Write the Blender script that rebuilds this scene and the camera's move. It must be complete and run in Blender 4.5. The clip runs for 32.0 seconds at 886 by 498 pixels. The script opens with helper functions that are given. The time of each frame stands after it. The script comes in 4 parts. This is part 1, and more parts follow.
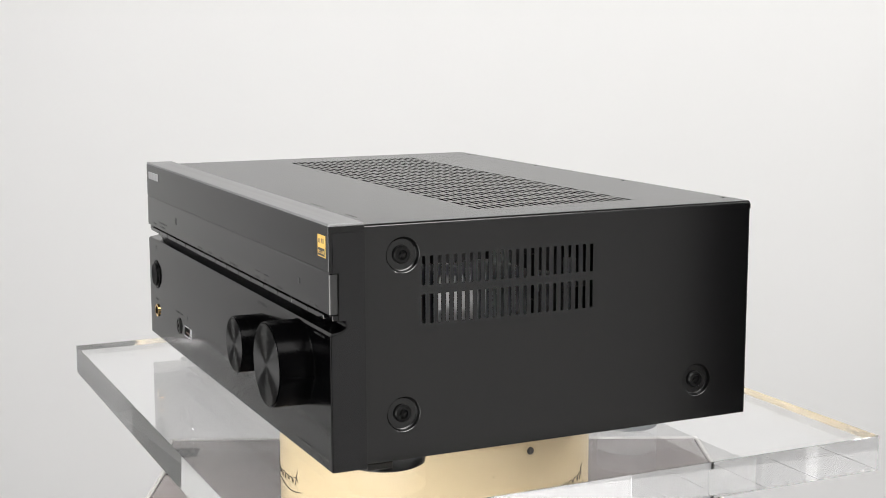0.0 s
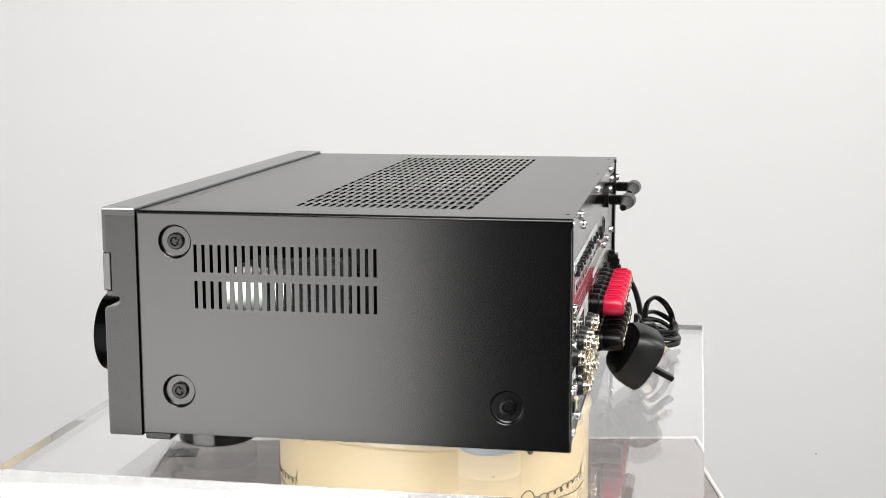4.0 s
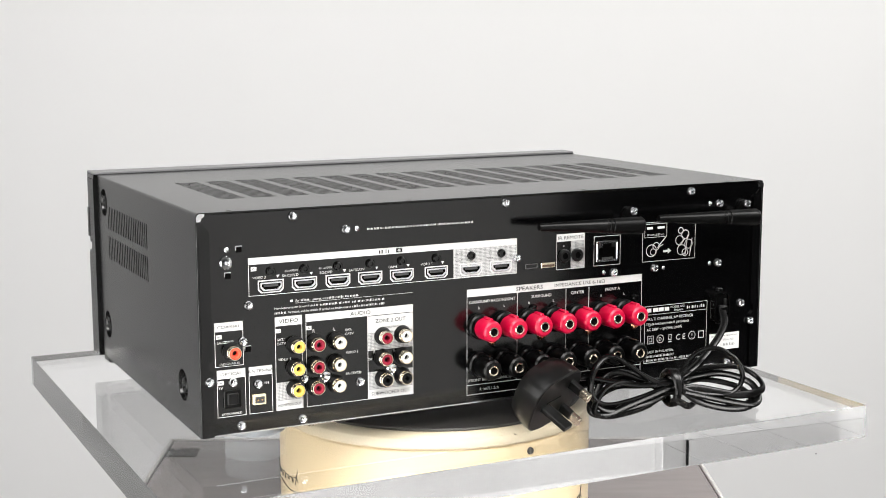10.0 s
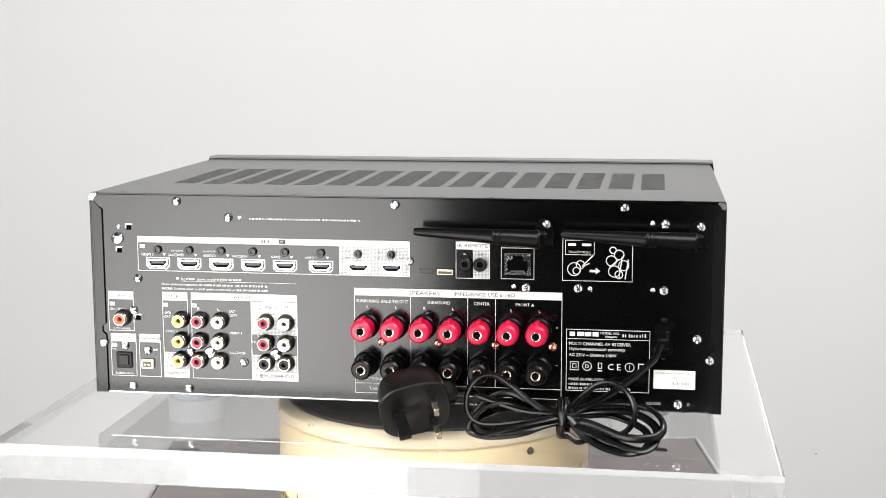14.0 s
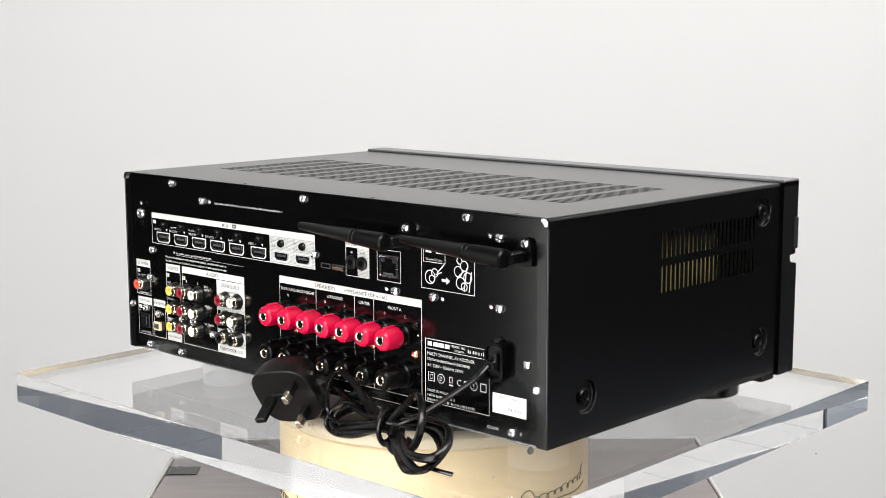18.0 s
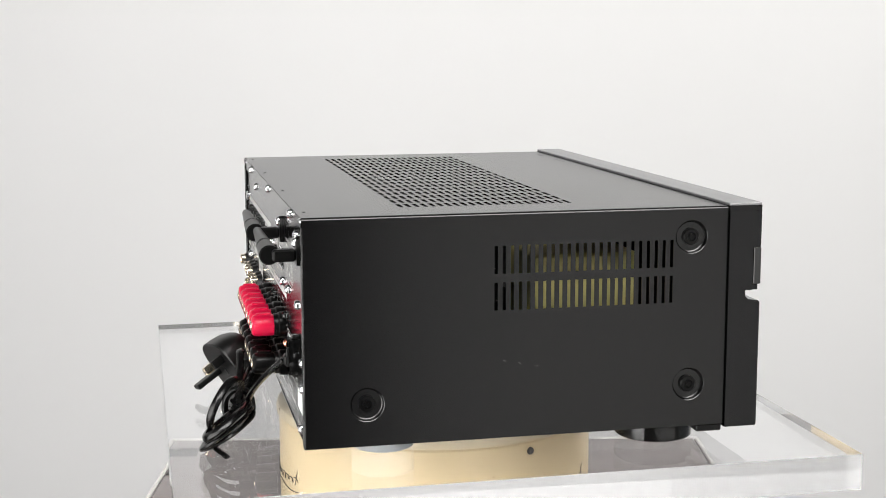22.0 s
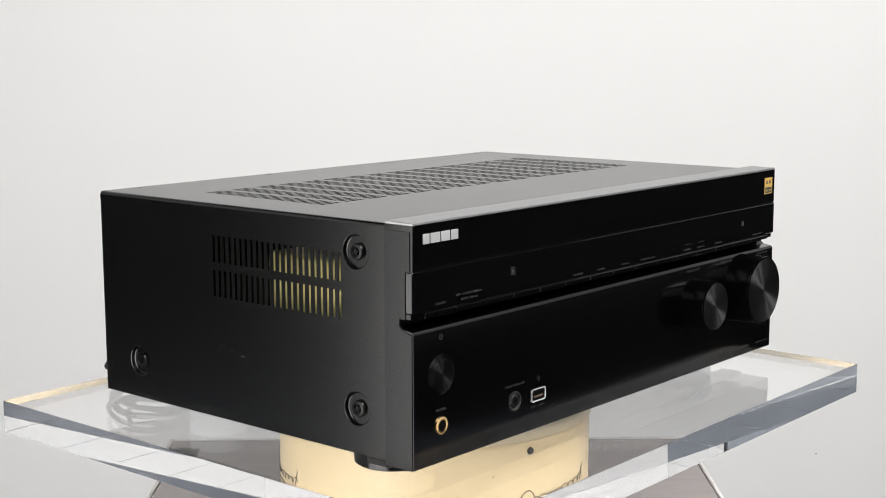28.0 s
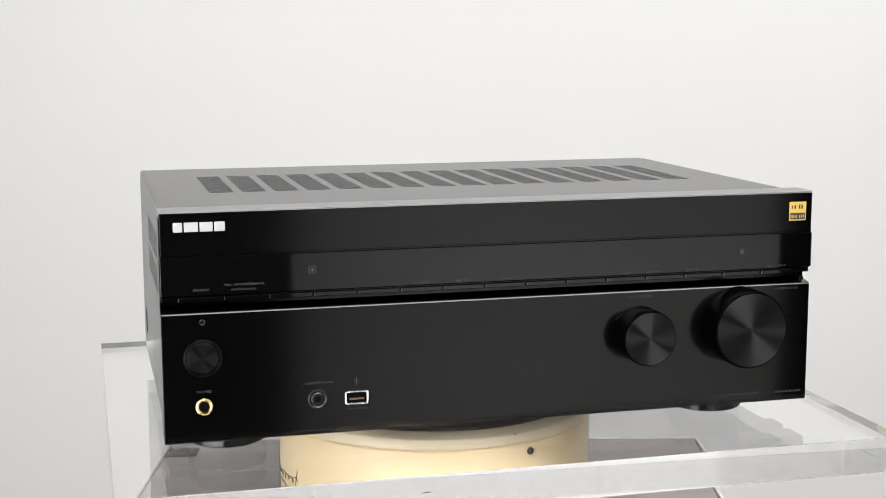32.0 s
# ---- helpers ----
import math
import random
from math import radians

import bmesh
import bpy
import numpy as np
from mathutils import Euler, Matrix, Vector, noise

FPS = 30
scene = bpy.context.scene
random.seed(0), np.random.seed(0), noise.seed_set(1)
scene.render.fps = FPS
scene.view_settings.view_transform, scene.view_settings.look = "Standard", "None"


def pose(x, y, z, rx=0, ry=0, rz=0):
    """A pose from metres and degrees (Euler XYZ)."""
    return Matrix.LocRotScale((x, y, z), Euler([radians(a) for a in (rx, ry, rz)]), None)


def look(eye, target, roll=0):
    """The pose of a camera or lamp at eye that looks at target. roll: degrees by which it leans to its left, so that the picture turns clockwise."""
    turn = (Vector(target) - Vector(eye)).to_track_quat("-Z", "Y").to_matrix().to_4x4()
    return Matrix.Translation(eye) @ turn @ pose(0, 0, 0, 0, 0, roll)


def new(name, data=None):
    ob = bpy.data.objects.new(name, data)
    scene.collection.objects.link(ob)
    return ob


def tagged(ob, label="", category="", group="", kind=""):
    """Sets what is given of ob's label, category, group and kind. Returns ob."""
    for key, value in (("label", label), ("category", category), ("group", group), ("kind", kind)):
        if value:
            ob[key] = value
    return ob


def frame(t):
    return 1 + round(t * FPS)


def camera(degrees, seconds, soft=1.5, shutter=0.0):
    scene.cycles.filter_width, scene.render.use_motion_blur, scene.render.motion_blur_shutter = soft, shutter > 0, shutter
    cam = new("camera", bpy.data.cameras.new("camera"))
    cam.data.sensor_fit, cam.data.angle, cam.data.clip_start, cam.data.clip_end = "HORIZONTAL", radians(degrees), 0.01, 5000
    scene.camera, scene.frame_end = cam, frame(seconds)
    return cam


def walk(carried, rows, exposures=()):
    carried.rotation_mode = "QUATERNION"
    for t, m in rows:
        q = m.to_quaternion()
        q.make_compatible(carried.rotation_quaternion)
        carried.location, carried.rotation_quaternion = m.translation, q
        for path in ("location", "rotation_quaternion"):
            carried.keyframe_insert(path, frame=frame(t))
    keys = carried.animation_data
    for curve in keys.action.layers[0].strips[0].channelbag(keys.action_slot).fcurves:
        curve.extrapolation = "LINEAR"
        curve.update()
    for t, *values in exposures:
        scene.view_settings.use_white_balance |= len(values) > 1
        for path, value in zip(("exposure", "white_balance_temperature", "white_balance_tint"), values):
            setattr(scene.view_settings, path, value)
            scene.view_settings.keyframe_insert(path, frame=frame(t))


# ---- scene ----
cam = camera(35.216, 32.0, soft=0.95)
EYE = (0.0, -1.0349, 0.2593)
CAM = Matrix.Translation(EYE) @ pose(0, 0, 0, 90 - 8.665, 0, -0.386) @ pose(0, 0, 0, 0, 0, -0.132)
walk(cam, [(0.0, CAM), (32.0, CAM)])

# the turn of the plate, degrees at seconds
TURN = [(0, 294.66), (1, 285.83), (2, 276.99), (3, 268.15), (4, 259.3), (5, 250.46), (6, 241.58), (7, 232.61),
        (8, 223.6), (9, 214.69), (10, 205.9), (11, 197.11), (12, 188.32), (13, 179.59), (14, 170.98), (15, 162.48),
        (16, 154.0), (17, 145.35), (18, 136.57), (19, 127.89), (20, 119.33), (21, 110.69), (22, 101.94), (23, 93.18),
        (24, 84.46), (25, 75.73), (26, 66.97), (27, 58.16), (28, 49.32), (29, 40.48), (30, 31.67), (31, 22.89),
        (32, 14.14)]

# ---- light ----
world = bpy.data.worlds.new("studio")
scene.world = world
world.use_nodes = True
world.node_tree.nodes["Background"].inputs[0].default_value = (0.9, 0.95, 1.0, 1)
world.node_tree.nodes["Background"].inputs[1].default_value = 0.05
scene.view_settings.exposure = 0.0
scene.cycles.max_bounces = scene.cycles.glossy_bounces = scene.cycles.transmission_bounces = 24


def area(name, eye, target, w, h, watts, colour=(1, 1, 1)):
    d = bpy.data.lights.new(name, "AREA")
    d.shape, d.size, d.size_y, d.energy, d.color = "RECTANGLE", w, h, watts, colour
    ob = new(name, d)
    ob.matrix_world = look(eye, target)
    return ob


# an unseen lamp high over the set, added to light the wall; the softboxes beside the camera glow by their own cloth
area("overhead_light", (0.3, -1.1, 1.75), (-0.6, 1.5, -0.6), 2.4, 1.2, 131, (1, 0.985, 0.965))
# a small spot high at the right end of the set
area("spot_light", (1.85, 0.08, 1.6), (0, 0, 0), 0.55, 0.05, 17, (1, 0.99, 0.97))


# ---- materials ----
def mat(name, rgb, rough=0.5, metal=0.0, spec=0.5, var=0.12, scale=60.0, bump=0.0, bscale=900.0, coat=0.0, rvar=0.1, stretch=(1, 1, 1)):
    m = bpy.data.materials.new(name)
    m.use_nodes = True
    n, l = m.node_tree.nodes, m.node_tree.links
    p = n["Principled BSDF"]
    p.inputs["Metallic"].default_value = metal
    p.inputs["Specular IOR Level"].default_value = spec
    p.inputs["Coat Weight"].default_value = coat
    p.inputs["Coat Roughness"].default_value = 0.05
    tc = n.new("ShaderNodeTexCoord")
    mp = n.new("ShaderNodeMapping")
    mp.inputs["Scale"].default_value = stretch
    l.new(tc.outputs["Object"], mp.inputs["Vector"])
    no = n.new("ShaderNodeTexNoise")
    no.inputs["Scale"].default_value, no.inputs["Detail"].default_value = scale, 6
    l.new(mp.outputs[0], no.inputs["Vector"])
    mx = n.new("ShaderNodeMix")
    mx.data_type = "RGBA"
    mx.inputs["A"].default_value = (*[c * (1 - var) for c in rgb], 1)
    mx.inputs["B"].default_value = (*[min(1, c * (1 + var)) for c in rgb], 1)
    l.new(no.outputs[0], mx.inputs["Factor"])
    l.new(mx.outputs["Result"], p.inputs["Base Color"])
    big = n.new("ShaderNodeTexNoise")
    big.inputs["Scale"].default_value, big.inputs["Detail"].default_value = scale * 0.2, 4
    l.new(mp.outputs[0], big.inputs["Vector"])
    mr = n.new("ShaderNodeMapRange")
    mr.inputs["To Min"].default_value, mr.inputs["To Max"].default_value = max(0.0, rough * (1 - rvar)), min(1, rough * (1 + rvar))
    l.new(big.outputs[0], mr.inputs["Value"])
    l.new(mr.outputs[0], p.inputs["Roughness"])
    if bump:
        fine = n.new("ShaderNodeTexNoise")
        fine.inputs["Scale"].default_value, fine.inputs["Detail"].default_value = bscale, 3
        l.new(mp.outputs[0], fine.inputs["Vector"])
        bp = n.new("ShaderNodeBump")
        bp.inputs["Strength"].default_value, bp.inputs["Distance"].default_value = bump, 0.00004
        l.new(fine.outputs[0], bp.inputs["Height"])
        l.new(bp.outputs[0], p.inputs["Normal"])
    return m


def clear(name, rgb, ior, rough=0.0):
    m = bpy.data.materials.new(name)
    m.use_nodes = True
    p = m.node_tree.nodes["Principled BSDF"]
    p.inputs["Base Color"].default_value = (*rgb, 1)
    p.inputs["Transmission Weight"].default_value, p.inputs["IOR"].default_value, p.inputs["Roughness"].default_value = 1, ior, rough
    return m


M_WALL = mat("white_matte_wall", (0.84, 0.84, 0.84), 0.9, var=0.015, scale=3, bump=1.0, bscale=200)
M_CEIL = mat("dark_grey_ceiling", (0.1, 0.1, 0.1), 0.9, var=0.02, scale=4)
M_SIDEWALL = mat("dark_slate_wall", (0.005, 0.0052, 0.006), 0.7, var=0.35, scale=5)
M_JOINT = mat("white_joint", (0.3, 0.3, 0.3), 0.6)
# black put in for the shade inside openings, which are filled, not cut
M_HOLE_SHADE = mat("black_hollow", (0.0008, 0.0008, 0.0008), 0.8, spec=0.05)
M_CHEEK = mat("charcoal_satin_plastic", (0.006, 0.006, 0.0063), 0.25, spec=0.27, var=0.15, scale=80, bump=0.1)
M_ENDCAP = mat("grey_satin_plastic", (0.012, 0.012, 0.012), 0.3, spec=0.6, var=0.15, scale=80)
M_PALE = mat("pale_blue_grey_panel", (0.3, 0.33, 0.38), 0.7, var=0.35, scale=4)
M_MID = mat("mid_grey_panel", (0.2, 0.2, 0.205), 0.7, var=0.3, scale=5)
M_BEHIND = mat("dark_grey_wall", (0.008, 0.008, 0.0085), 0.8, var=0.2, scale=4)
M_FLOOR = mat("grey_floor", (0.16, 0.155, 0.15), 0.6, var=0.15, scale=6, bump=0.2, bscale=60)
M_TABLE = mat("grey_brown_lacquer", (0.18, 0.15, 0.145), 0.11, spec=0.85, var=0.25, scale=12, rvar=0.3, stretch=(1, 6, 1))
M_TABLE_EDGE = mat("pale_table_edge", (0.62, 0.6, 0.58), 0.35, var=0.1)
M_CREAM = mat("cream_enamel", (0.9, 0.73, 0.46), 0.28, var=0.05, scale=25, rvar=0.3, bump=0.1, bscale=120)
M_CREAM_LID = mat("cream_enamel_lid", (0.84, 0.73, 0.53), 0.3, var=0.08, scale=30, rvar=0.3)
M_MAT = mat("worn_black_rubber", (0.045, 0.04, 0.036), 0.5, var=0.6, scale=22, bump=2.0, bscale=300, stretch=(1, 5, 1))
M_ACRYL = clear("clear_acrylic", (0.985, 0.99, 0.996), 1.49)
M_COVER = mat("black_satin_steel", (0.0007, 0.0007, 0.0008), 0.235, spec=0.46, var=0.15, scale=40, bump=0.05, bscale=2600, rvar=0.08)
M_FRONT = mat("black_satin_plastic", (0.0006, 0.0006, 0.0007), 0.14, spec=0.38, var=0.2, scale=80, bump=0.09, bscale=3000)
M_BAND = mat("black_brushed_band", (0.0006, 0.0006, 0.0007), 0.16, spec=0.44, var=0.2, scale=60, bump=0.08, bscale=500, stretch=(0.05, 1, 8))
M_GLOSS = mat("black_gloss_window", (0.0012, 0.0012, 0.0014), 0.05, spec=0.55, var=0.1, rvar=0.3)
M_CAPSTRIP = mat("grey_brushed_aluminium", (0.30, 0.30, 0.305), 0.42, metal=0.75, var=0.12, scale=60, bump=0.06, bscale=500, stretch=(0.05, 8, 1))
M_REAR = mat("black_gloss_steel", (0.0008, 0.0008, 0.0009), 0.16, spec=0.58, var=0.12, scale=50, bump=0.04, bscale=1800)
M_PLAST = mat("black_plastic", (0.0018, 0.0018, 0.0018), 0.36, spec=0.34, var=0.15, scale=120, bump=0.1)
M_RUBBER = mat("black_cord_rubber", (0.0012, 0.0012, 0.0012), 0.27, spec=0.34, var=0.2, scale=150, bump=0.15, bscale=700)
M_FOOT = mat("black_gloss_foot", (0.002, 0.002, 0.002), 0.14, var=0.1)
M_PAD = mat("grey_rubber_pad", (0.34, 0.36, 0.38), 0.6, var=0.1)
M_STEEL = mat("zinc_steel", (0.75, 0.76, 0.78), 0.16, metal=1, var=0.1, scale=400)
M_GOLD = mat("gold_plate", (0.9, 0.62, 0.28), 0.2, metal=1, var=0.1, scale=300)
M_SHELL = mat("champagne_nickel", (0.82, 0.74, 0.6), 0.2, metal=1, var=0.1, scale=300)
M_COPPER = mat("copper_screw", (0.9, 0.42, 0.28), 0.22, metal=1)
M_RED = mat("red_plastic", (0.5, 0.001, 0.036), 0.32, var=0.1, scale=90)
M_RCARED = mat("dark_red_plastic", (0.27, 0.01, 0.03), 0.35)
M_ORANGE = mat("coral_plastic", (0.8, 0.1, 0.05), 0.35)
M_YELLOW = mat("yellow_plastic", (0.8, 0.6, 0.12), 0.35)
M_WHITE = mat("white_plastic", (0.82, 0.81, 0.78), 0.35)
M_INK = mat("white_print", (0.6, 0.6, 0.59), 0.5, var=0.06, scale=300)
M_GREYINK = mat("grey_print", (0.024, 0.024, 0.025), 0.5)
M_LOGO = mat("silver_emblem", (0.4, 0.4, 0.41), 0.35, metal=0.3)
M_DARKINK = mat("dark_print", (0.03, 0.03, 0.03), 0.5)
M_SCRIPT = mat("brown_black_ink", (0.03, 0.022, 0.015), 0.5)
M_CAPBLACK = mat("glossy_black_plastic", (0.0008, 0.0008, 0.0008), 0.3, spec=0.22, var=0.1)
M_TONGUE = mat("brown_contact_plastic", (0.09, 0.055, 0.035), 0.5)
M_CREAMP = mat("cream_plastic", (0.72, 0.62, 0.42), 0.4)
M_SCRATCH = mat("bare_scratch", (0.15, 0.15, 0.15), 0.4)
M_ROD = mat("black_antenna_rubber", (0.0008, 0.0008, 0.0008), 0.34, spec=0.2, var=0.15, scale=120, bump=0.1)
M_BADGE = mat("gold_foil", (0.72, 0.47, 0.12), 0.38, metal=0.35, var=0.08, scale=300)
M_CHIP = mat("dark_enamel_chip", (0.16, 0.11, 0.06), 0.6, var=0.4, scale=300)
M_LABELINK = mat("pale_grey_print", (0.22, 0.22, 0.22), 0.6)
M_LABEL = mat("white_label_paper", (0.78, 0.78, 0.76), 0.6, var=0.03)
M_KNOB = mat("black_turned_metal", (0.0008, 0.0008, 0.0009), 0.2, spec=0.03, var=0.1)
def turned(name, tone):
    """Radially brushed dark metal."""
    m = mat(name, (tone, tone, tone * 1.02), 0.53, metal=1.0, var=0.1)
    n, l = m.node_tree.nodes, m.node_tree.links
    t = n.new("ShaderNodeTangent")
    t.direction_type, t.axis = "RADIAL", "Z"
    p = n["Principled BSDF"]
    p.inputs["Anisotropic"].default_value = 1.0
    p.inputs["Anisotropic Rotation"].default_value = 0.25
    l.new(t.outputs[0], p.inputs["Tangent"])
    return m


M_TURNED = turned("radially_turned_black_metal", 0.034)
M_TURNED_DARK = turned("dark_turned_button", 0.012)
M_HEAT = mat("bare_aluminium", (0.72, 0.73, 0.74), 0.35, metal=0.9, var=0.08)
M_TRAFO = mat("olive_yellow_tape", (0.46, 0.41, 0.15), 0.5, var=0.15)
def halftone(name):
    """A fine black and white dot print."""
    m = mat(name, (0.7, 0.7, 0.69), 0.5, var=0.03)
    n, l = m.node_tree.nodes, m.node_tree.links
    ck = n.new("ShaderNodeTexChecker")
    ck.inputs["Color1"].default_value, ck.inputs["Color2"].default_value = (0.56, 0.56, 0.55, 1), (0.2, 0.2, 0.2, 1)
    ck.inputs["Scale"].default_value = 1500
    mp = n.new("ShaderNodeMapping")
    mp.inputs["Rotation"].default_value, mp.inputs["Location"].default_value = (0, radians(45), 0), (0, 0.0004, 0)
    l.new(n["Texture Coordinate"].outputs["Object"], mp.inputs["Vector"])
    l.new(mp.outputs[0], ck.inputs["Vector"])
    l.new(ck.outputs[0], n["Principled BSDF"].inputs["Base Color"])
    return m


def glowing(name, edge, middle, width, cx, cz):
    """Diffuser cloth, brightest before its bulb."""
    m = mat(name, (0.8, 0.8, 0.8), 0.8)
    n, l = m.node_tree.nodes, m.node_tree.links
    mp = n.new("ShaderNodeMapping")
    mp.inputs["Location"].default_value = (-cx, 0, -cz)
    l.new(n["Texture Coordinate"].outputs["Object"], mp.inputs["Vector"])
    ln = n.new("ShaderNodeVectorMath")
    ln.operation = "LENGTH"
    l.new(mp.outputs[0], ln.inputs[0])
    mr = n.new("ShaderNodeMapRange")
    mr.interpolation_type = "SMOOTHSTEP"
    mr.inputs["From Min"].default_value, mr.inputs["From Max"].default_value = 0.0, width
    mr.inputs["To Min"].default_value, mr.inputs["To Max"].default_value = middle, edge
    l.new(ln.outputs["Value"], mr.inputs["Value"])
    p = n["Principled BSDF"]
    p.inputs["Emission Color"].default_value = (1, 0.985, 0.96, 1)
    l.new(mr.outputs[0], p.inputs["Emission Strength"])
    return m


M_DIFFUSER = glowing("glowing_diffuser_cloth", 3.05, 7.5, 0.36, 0.06, -0.03)
M_DIFFUSER_DIM = glowing("dim_diffuser_cloth", 0.23, 0.39, 0.34, 0.0, 0.03)
M_HALF = halftone("halftone_print")
M_BOARD = mat("green_circuit_board", (0.02, 0.05, 0.03), 0.5, var=0.3)
M_INSIDE = mat("dark_zinc_chassis", (0.08, 0.08, 0.08), 0.5, metal=0.5, var=0.2)


# ---- mesh building ----
class G:
    """Collects vertices and faces; millimetres in, metres out."""

    def __init__(self):
        self.v, self.f = [], []

    def add(self, verts, faces, m=None):
        o = len(self.v)
        self.v += [tuple(m @ Vector(p)) if m else tuple(p) for p in verts]
        self.f += [tuple(o + i for i in f) for f in faces]
        return self

    def box(self, x0, x1, y0, y1, z0, z1, b=0.0, m=None):
        if b <= 0:
            v = [(x, y, z) for x in (x0, x1) for y in (y0, y1) for z in (z0, z1)]
            f = [(0, 1, 3, 2), (4, 6, 7, 5), (0, 4, 5, 1), (2, 3, 7, 6), (0, 2, 6, 4), (1, 5, 7, 3)]
            return self.add(v, f, m)
        bm = bmesh.new()
        bmesh.ops.create_cube(bm, size=1)
        for q in bm.verts:
            q.co = Vector((x0 + (q.co.x + 0.5) * (x1 - x0), y0 + (q.co.y + 0.5) * (y1 - y0), z0 + (q.co.z + 0.5) * (z1 - z0)))
        bmesh.ops.bevel(bm, geom=bm.edges[:], offset=b, segments=1, profile=0.5, affect="EDGES", clamp_overlap=True)
        bm.verts.ensure_lookup_table()
        bm.verts.index_update()
        v, f = [q.co.copy() for q in bm.verts], [tuple(q.index for q in g.verts) for g in bm.faces]
        bm.free()
        return self.add(v, f, m)

    def lathe(self, prof, n=24, m=None, close=True, wave=None):
        """prof: (radius, height) pairs round the z axis, from one end to the other."""
        v, f = [], []
        for k, (r, h) in enumerate(prof):
            for i in range(n):
                a = 2 * math.pi * i / n
                q = r * (1 + (wave[k] * (1 if i % 2 else -1) if wave else 0))
                v.append((q * math.cos(a), q * math.sin(a), h))
        for k in range(len(prof) - 1):
            for i in range(n):
                j = (i + 1) % n
                f.append((k * n + i, k * n + j, (k + 1) * n + j, (k + 1) * n + i))
        if close:
            f.append(tuple(range(n - 1, -1, -1)))
            f.append(tuple((len(prof) - 1) * n + i for i in range(n)))
        return self.add(v, f, m)

    def prism(self, pts, h0, h1, m=None):
        """A polygon in x, y pushed from h0 to h1 in z."""
        n = len(pts)
        v = [(x, y, h0) for x, y in pts] + [(x, y, h1) for x, y in pts]
        f = [tuple(range(n - 1, -1, -1)), tuple(range(n, 2 * n))] + [(i, (i + 1) % n, n + (i + 1) % n, n + i) for i in range(n)]
        return self.add(v, f, m)

    def tube(self, pts, r, n=10, flat=1.0, m=None):
        pts = [Vector(p) for p in pts]
        v, f, up = [], [], Vector((0.3, 0.2, 1))
        for i, p in enumerate(pts):
            t = (pts[min(i + 1, len(pts) - 1)] - pts[max(i - 1, 0)]).normalized()
            side = t.cross(up).normalized()
            up = side.cross(t).normalized()
            rr = r[i] if isinstance(r, (list, tuple)) else r
            v += [p + rr * (math.cos(a) * side + flat * math.sin(a) * up) for a in (2 * math.pi * k / n for k in range(n))]
        for i in range(len(pts) - 1):
            f += [(i * n + k, i * n + (k + 1) % n, (i + 1) * n + (k + 1) % n, (i + 1) * n + k) for k in range(n)]
        f += [tuple(range(n - 1, -1, -1)), tuple((len(pts) - 1) * n + k for k in range(n))]
        return self.add(v, f, m)

    def grid(self, xs, ys, hole, t, m=None):
        """A sheet in x, y from z = 0 down to -t, over the cells of xs by ys, open where hole(i, j)."""
        nx, ny = len(xs), len(ys)
        v = [(x, y, 0) for y in ys for x in xs] + [(x, y, -t) for y in ys for x in xs]
        q, f = nx * ny, []
        solid = [[not hole(i, j) for j in range(ny - 1)] for i in range(nx - 1)]
        for i in range(nx - 1):
            for j in range(ny - 1):
                if not solid[i][j]:
                    continue
                a, b, c, d = j * nx + i, j * nx + i + 1, (j + 1) * nx + i + 1, (j + 1) * nx + i
                f += [(a, b, c, d), (q + d, q + c, q + b, q + a)]
                for (p0, p1), (ii, jj) in (((a, b), (i, j - 1)), ((b, c), (i + 1, j)), ((c, d), (i, j + 1)), ((d, a), (i - 1, j))):
                    if not (0 <= ii < nx - 1 and 0 <= jj < ny - 1) or not solid[ii][jj]:
                        f.append((p1, p0, q + p0, q + p1))
        return self.add(v, f, m)

    def mesh(self, name, smooth=30):
        me = bpy.data.meshes.new(name)
        me.from_pydata([(x / 1000, y / 1000, z / 1000) for x, y, z in self.v], [], self.f)
        me.validate()
        bm = bmesh.new()
        bm.from_mesh(me)
        bmesh.ops.remove_doubles(bm, verts=bm.verts[:], dist=2e-6)
        bmesh.ops.recalc_face_normals(bm, faces=bm.faces[:])
        bm.to_mesh(me)
        bm.free()
        if smooth:
            me.shade_smooth()
            me.set_sharp_from_angle(angle=radians(smooth))
        return me


def part(name, g, material, parent, label="", m=None, smooth=30):
    """One mesh object under a thing or under a part. g: a G or a ready mesh; m: its pose in the parent, in metres."""
    me = g.mesh(name, smooth) if isinstance(g, G) else g
    if not me.materials:
        me.materials.append(material)
    ob = new(name, me)
    ob.parent = parent
    if m:
        ob.matrix_basis = m
    if label:
        ob["label"] = label
    return ob


def thing(name, label, category, group="", kind="", g=None, material=None):
    if g:
        me = g.mesh(name)
        me.materials.append(material)
    return tagged(new(name, me if g else None), label, category, group, kind)


def at(x, y, z, *turn):
    return pose(x / 1000, y / 1000, z / 1000, *turn)


# axes of the box's faces: u to the right, v up, w outwards, as one looks at the face
REAR_Y, FRONT_Y, LEFT_X, RIGHT_X = 121.5, -165.3, -208.6, 218.2
REAR = Matrix(((-1, 0, 0, 0), (0, 0, 1, REAR_Y), (0, 1, 0, 0), (0, 0, 0, 1)))
FRONT = Matrix(((1, 0, 0, 0), (0, 0, -1, FRONT_Y), (0, 1, 0, 0), (0, 0, 0, 1)))
RSIDE = Matrix(((0, 0, 1, RIGHT_X), (1, 0, 0, 0), (0, 1, 0, 0), (0, 0, 0, 1)))
LSIDE = Matrix(((0, 0, -1, LEFT_X), (-1, 0, 0, 0), (0, 1, 0, 0), (0, 0, 0, 1)))


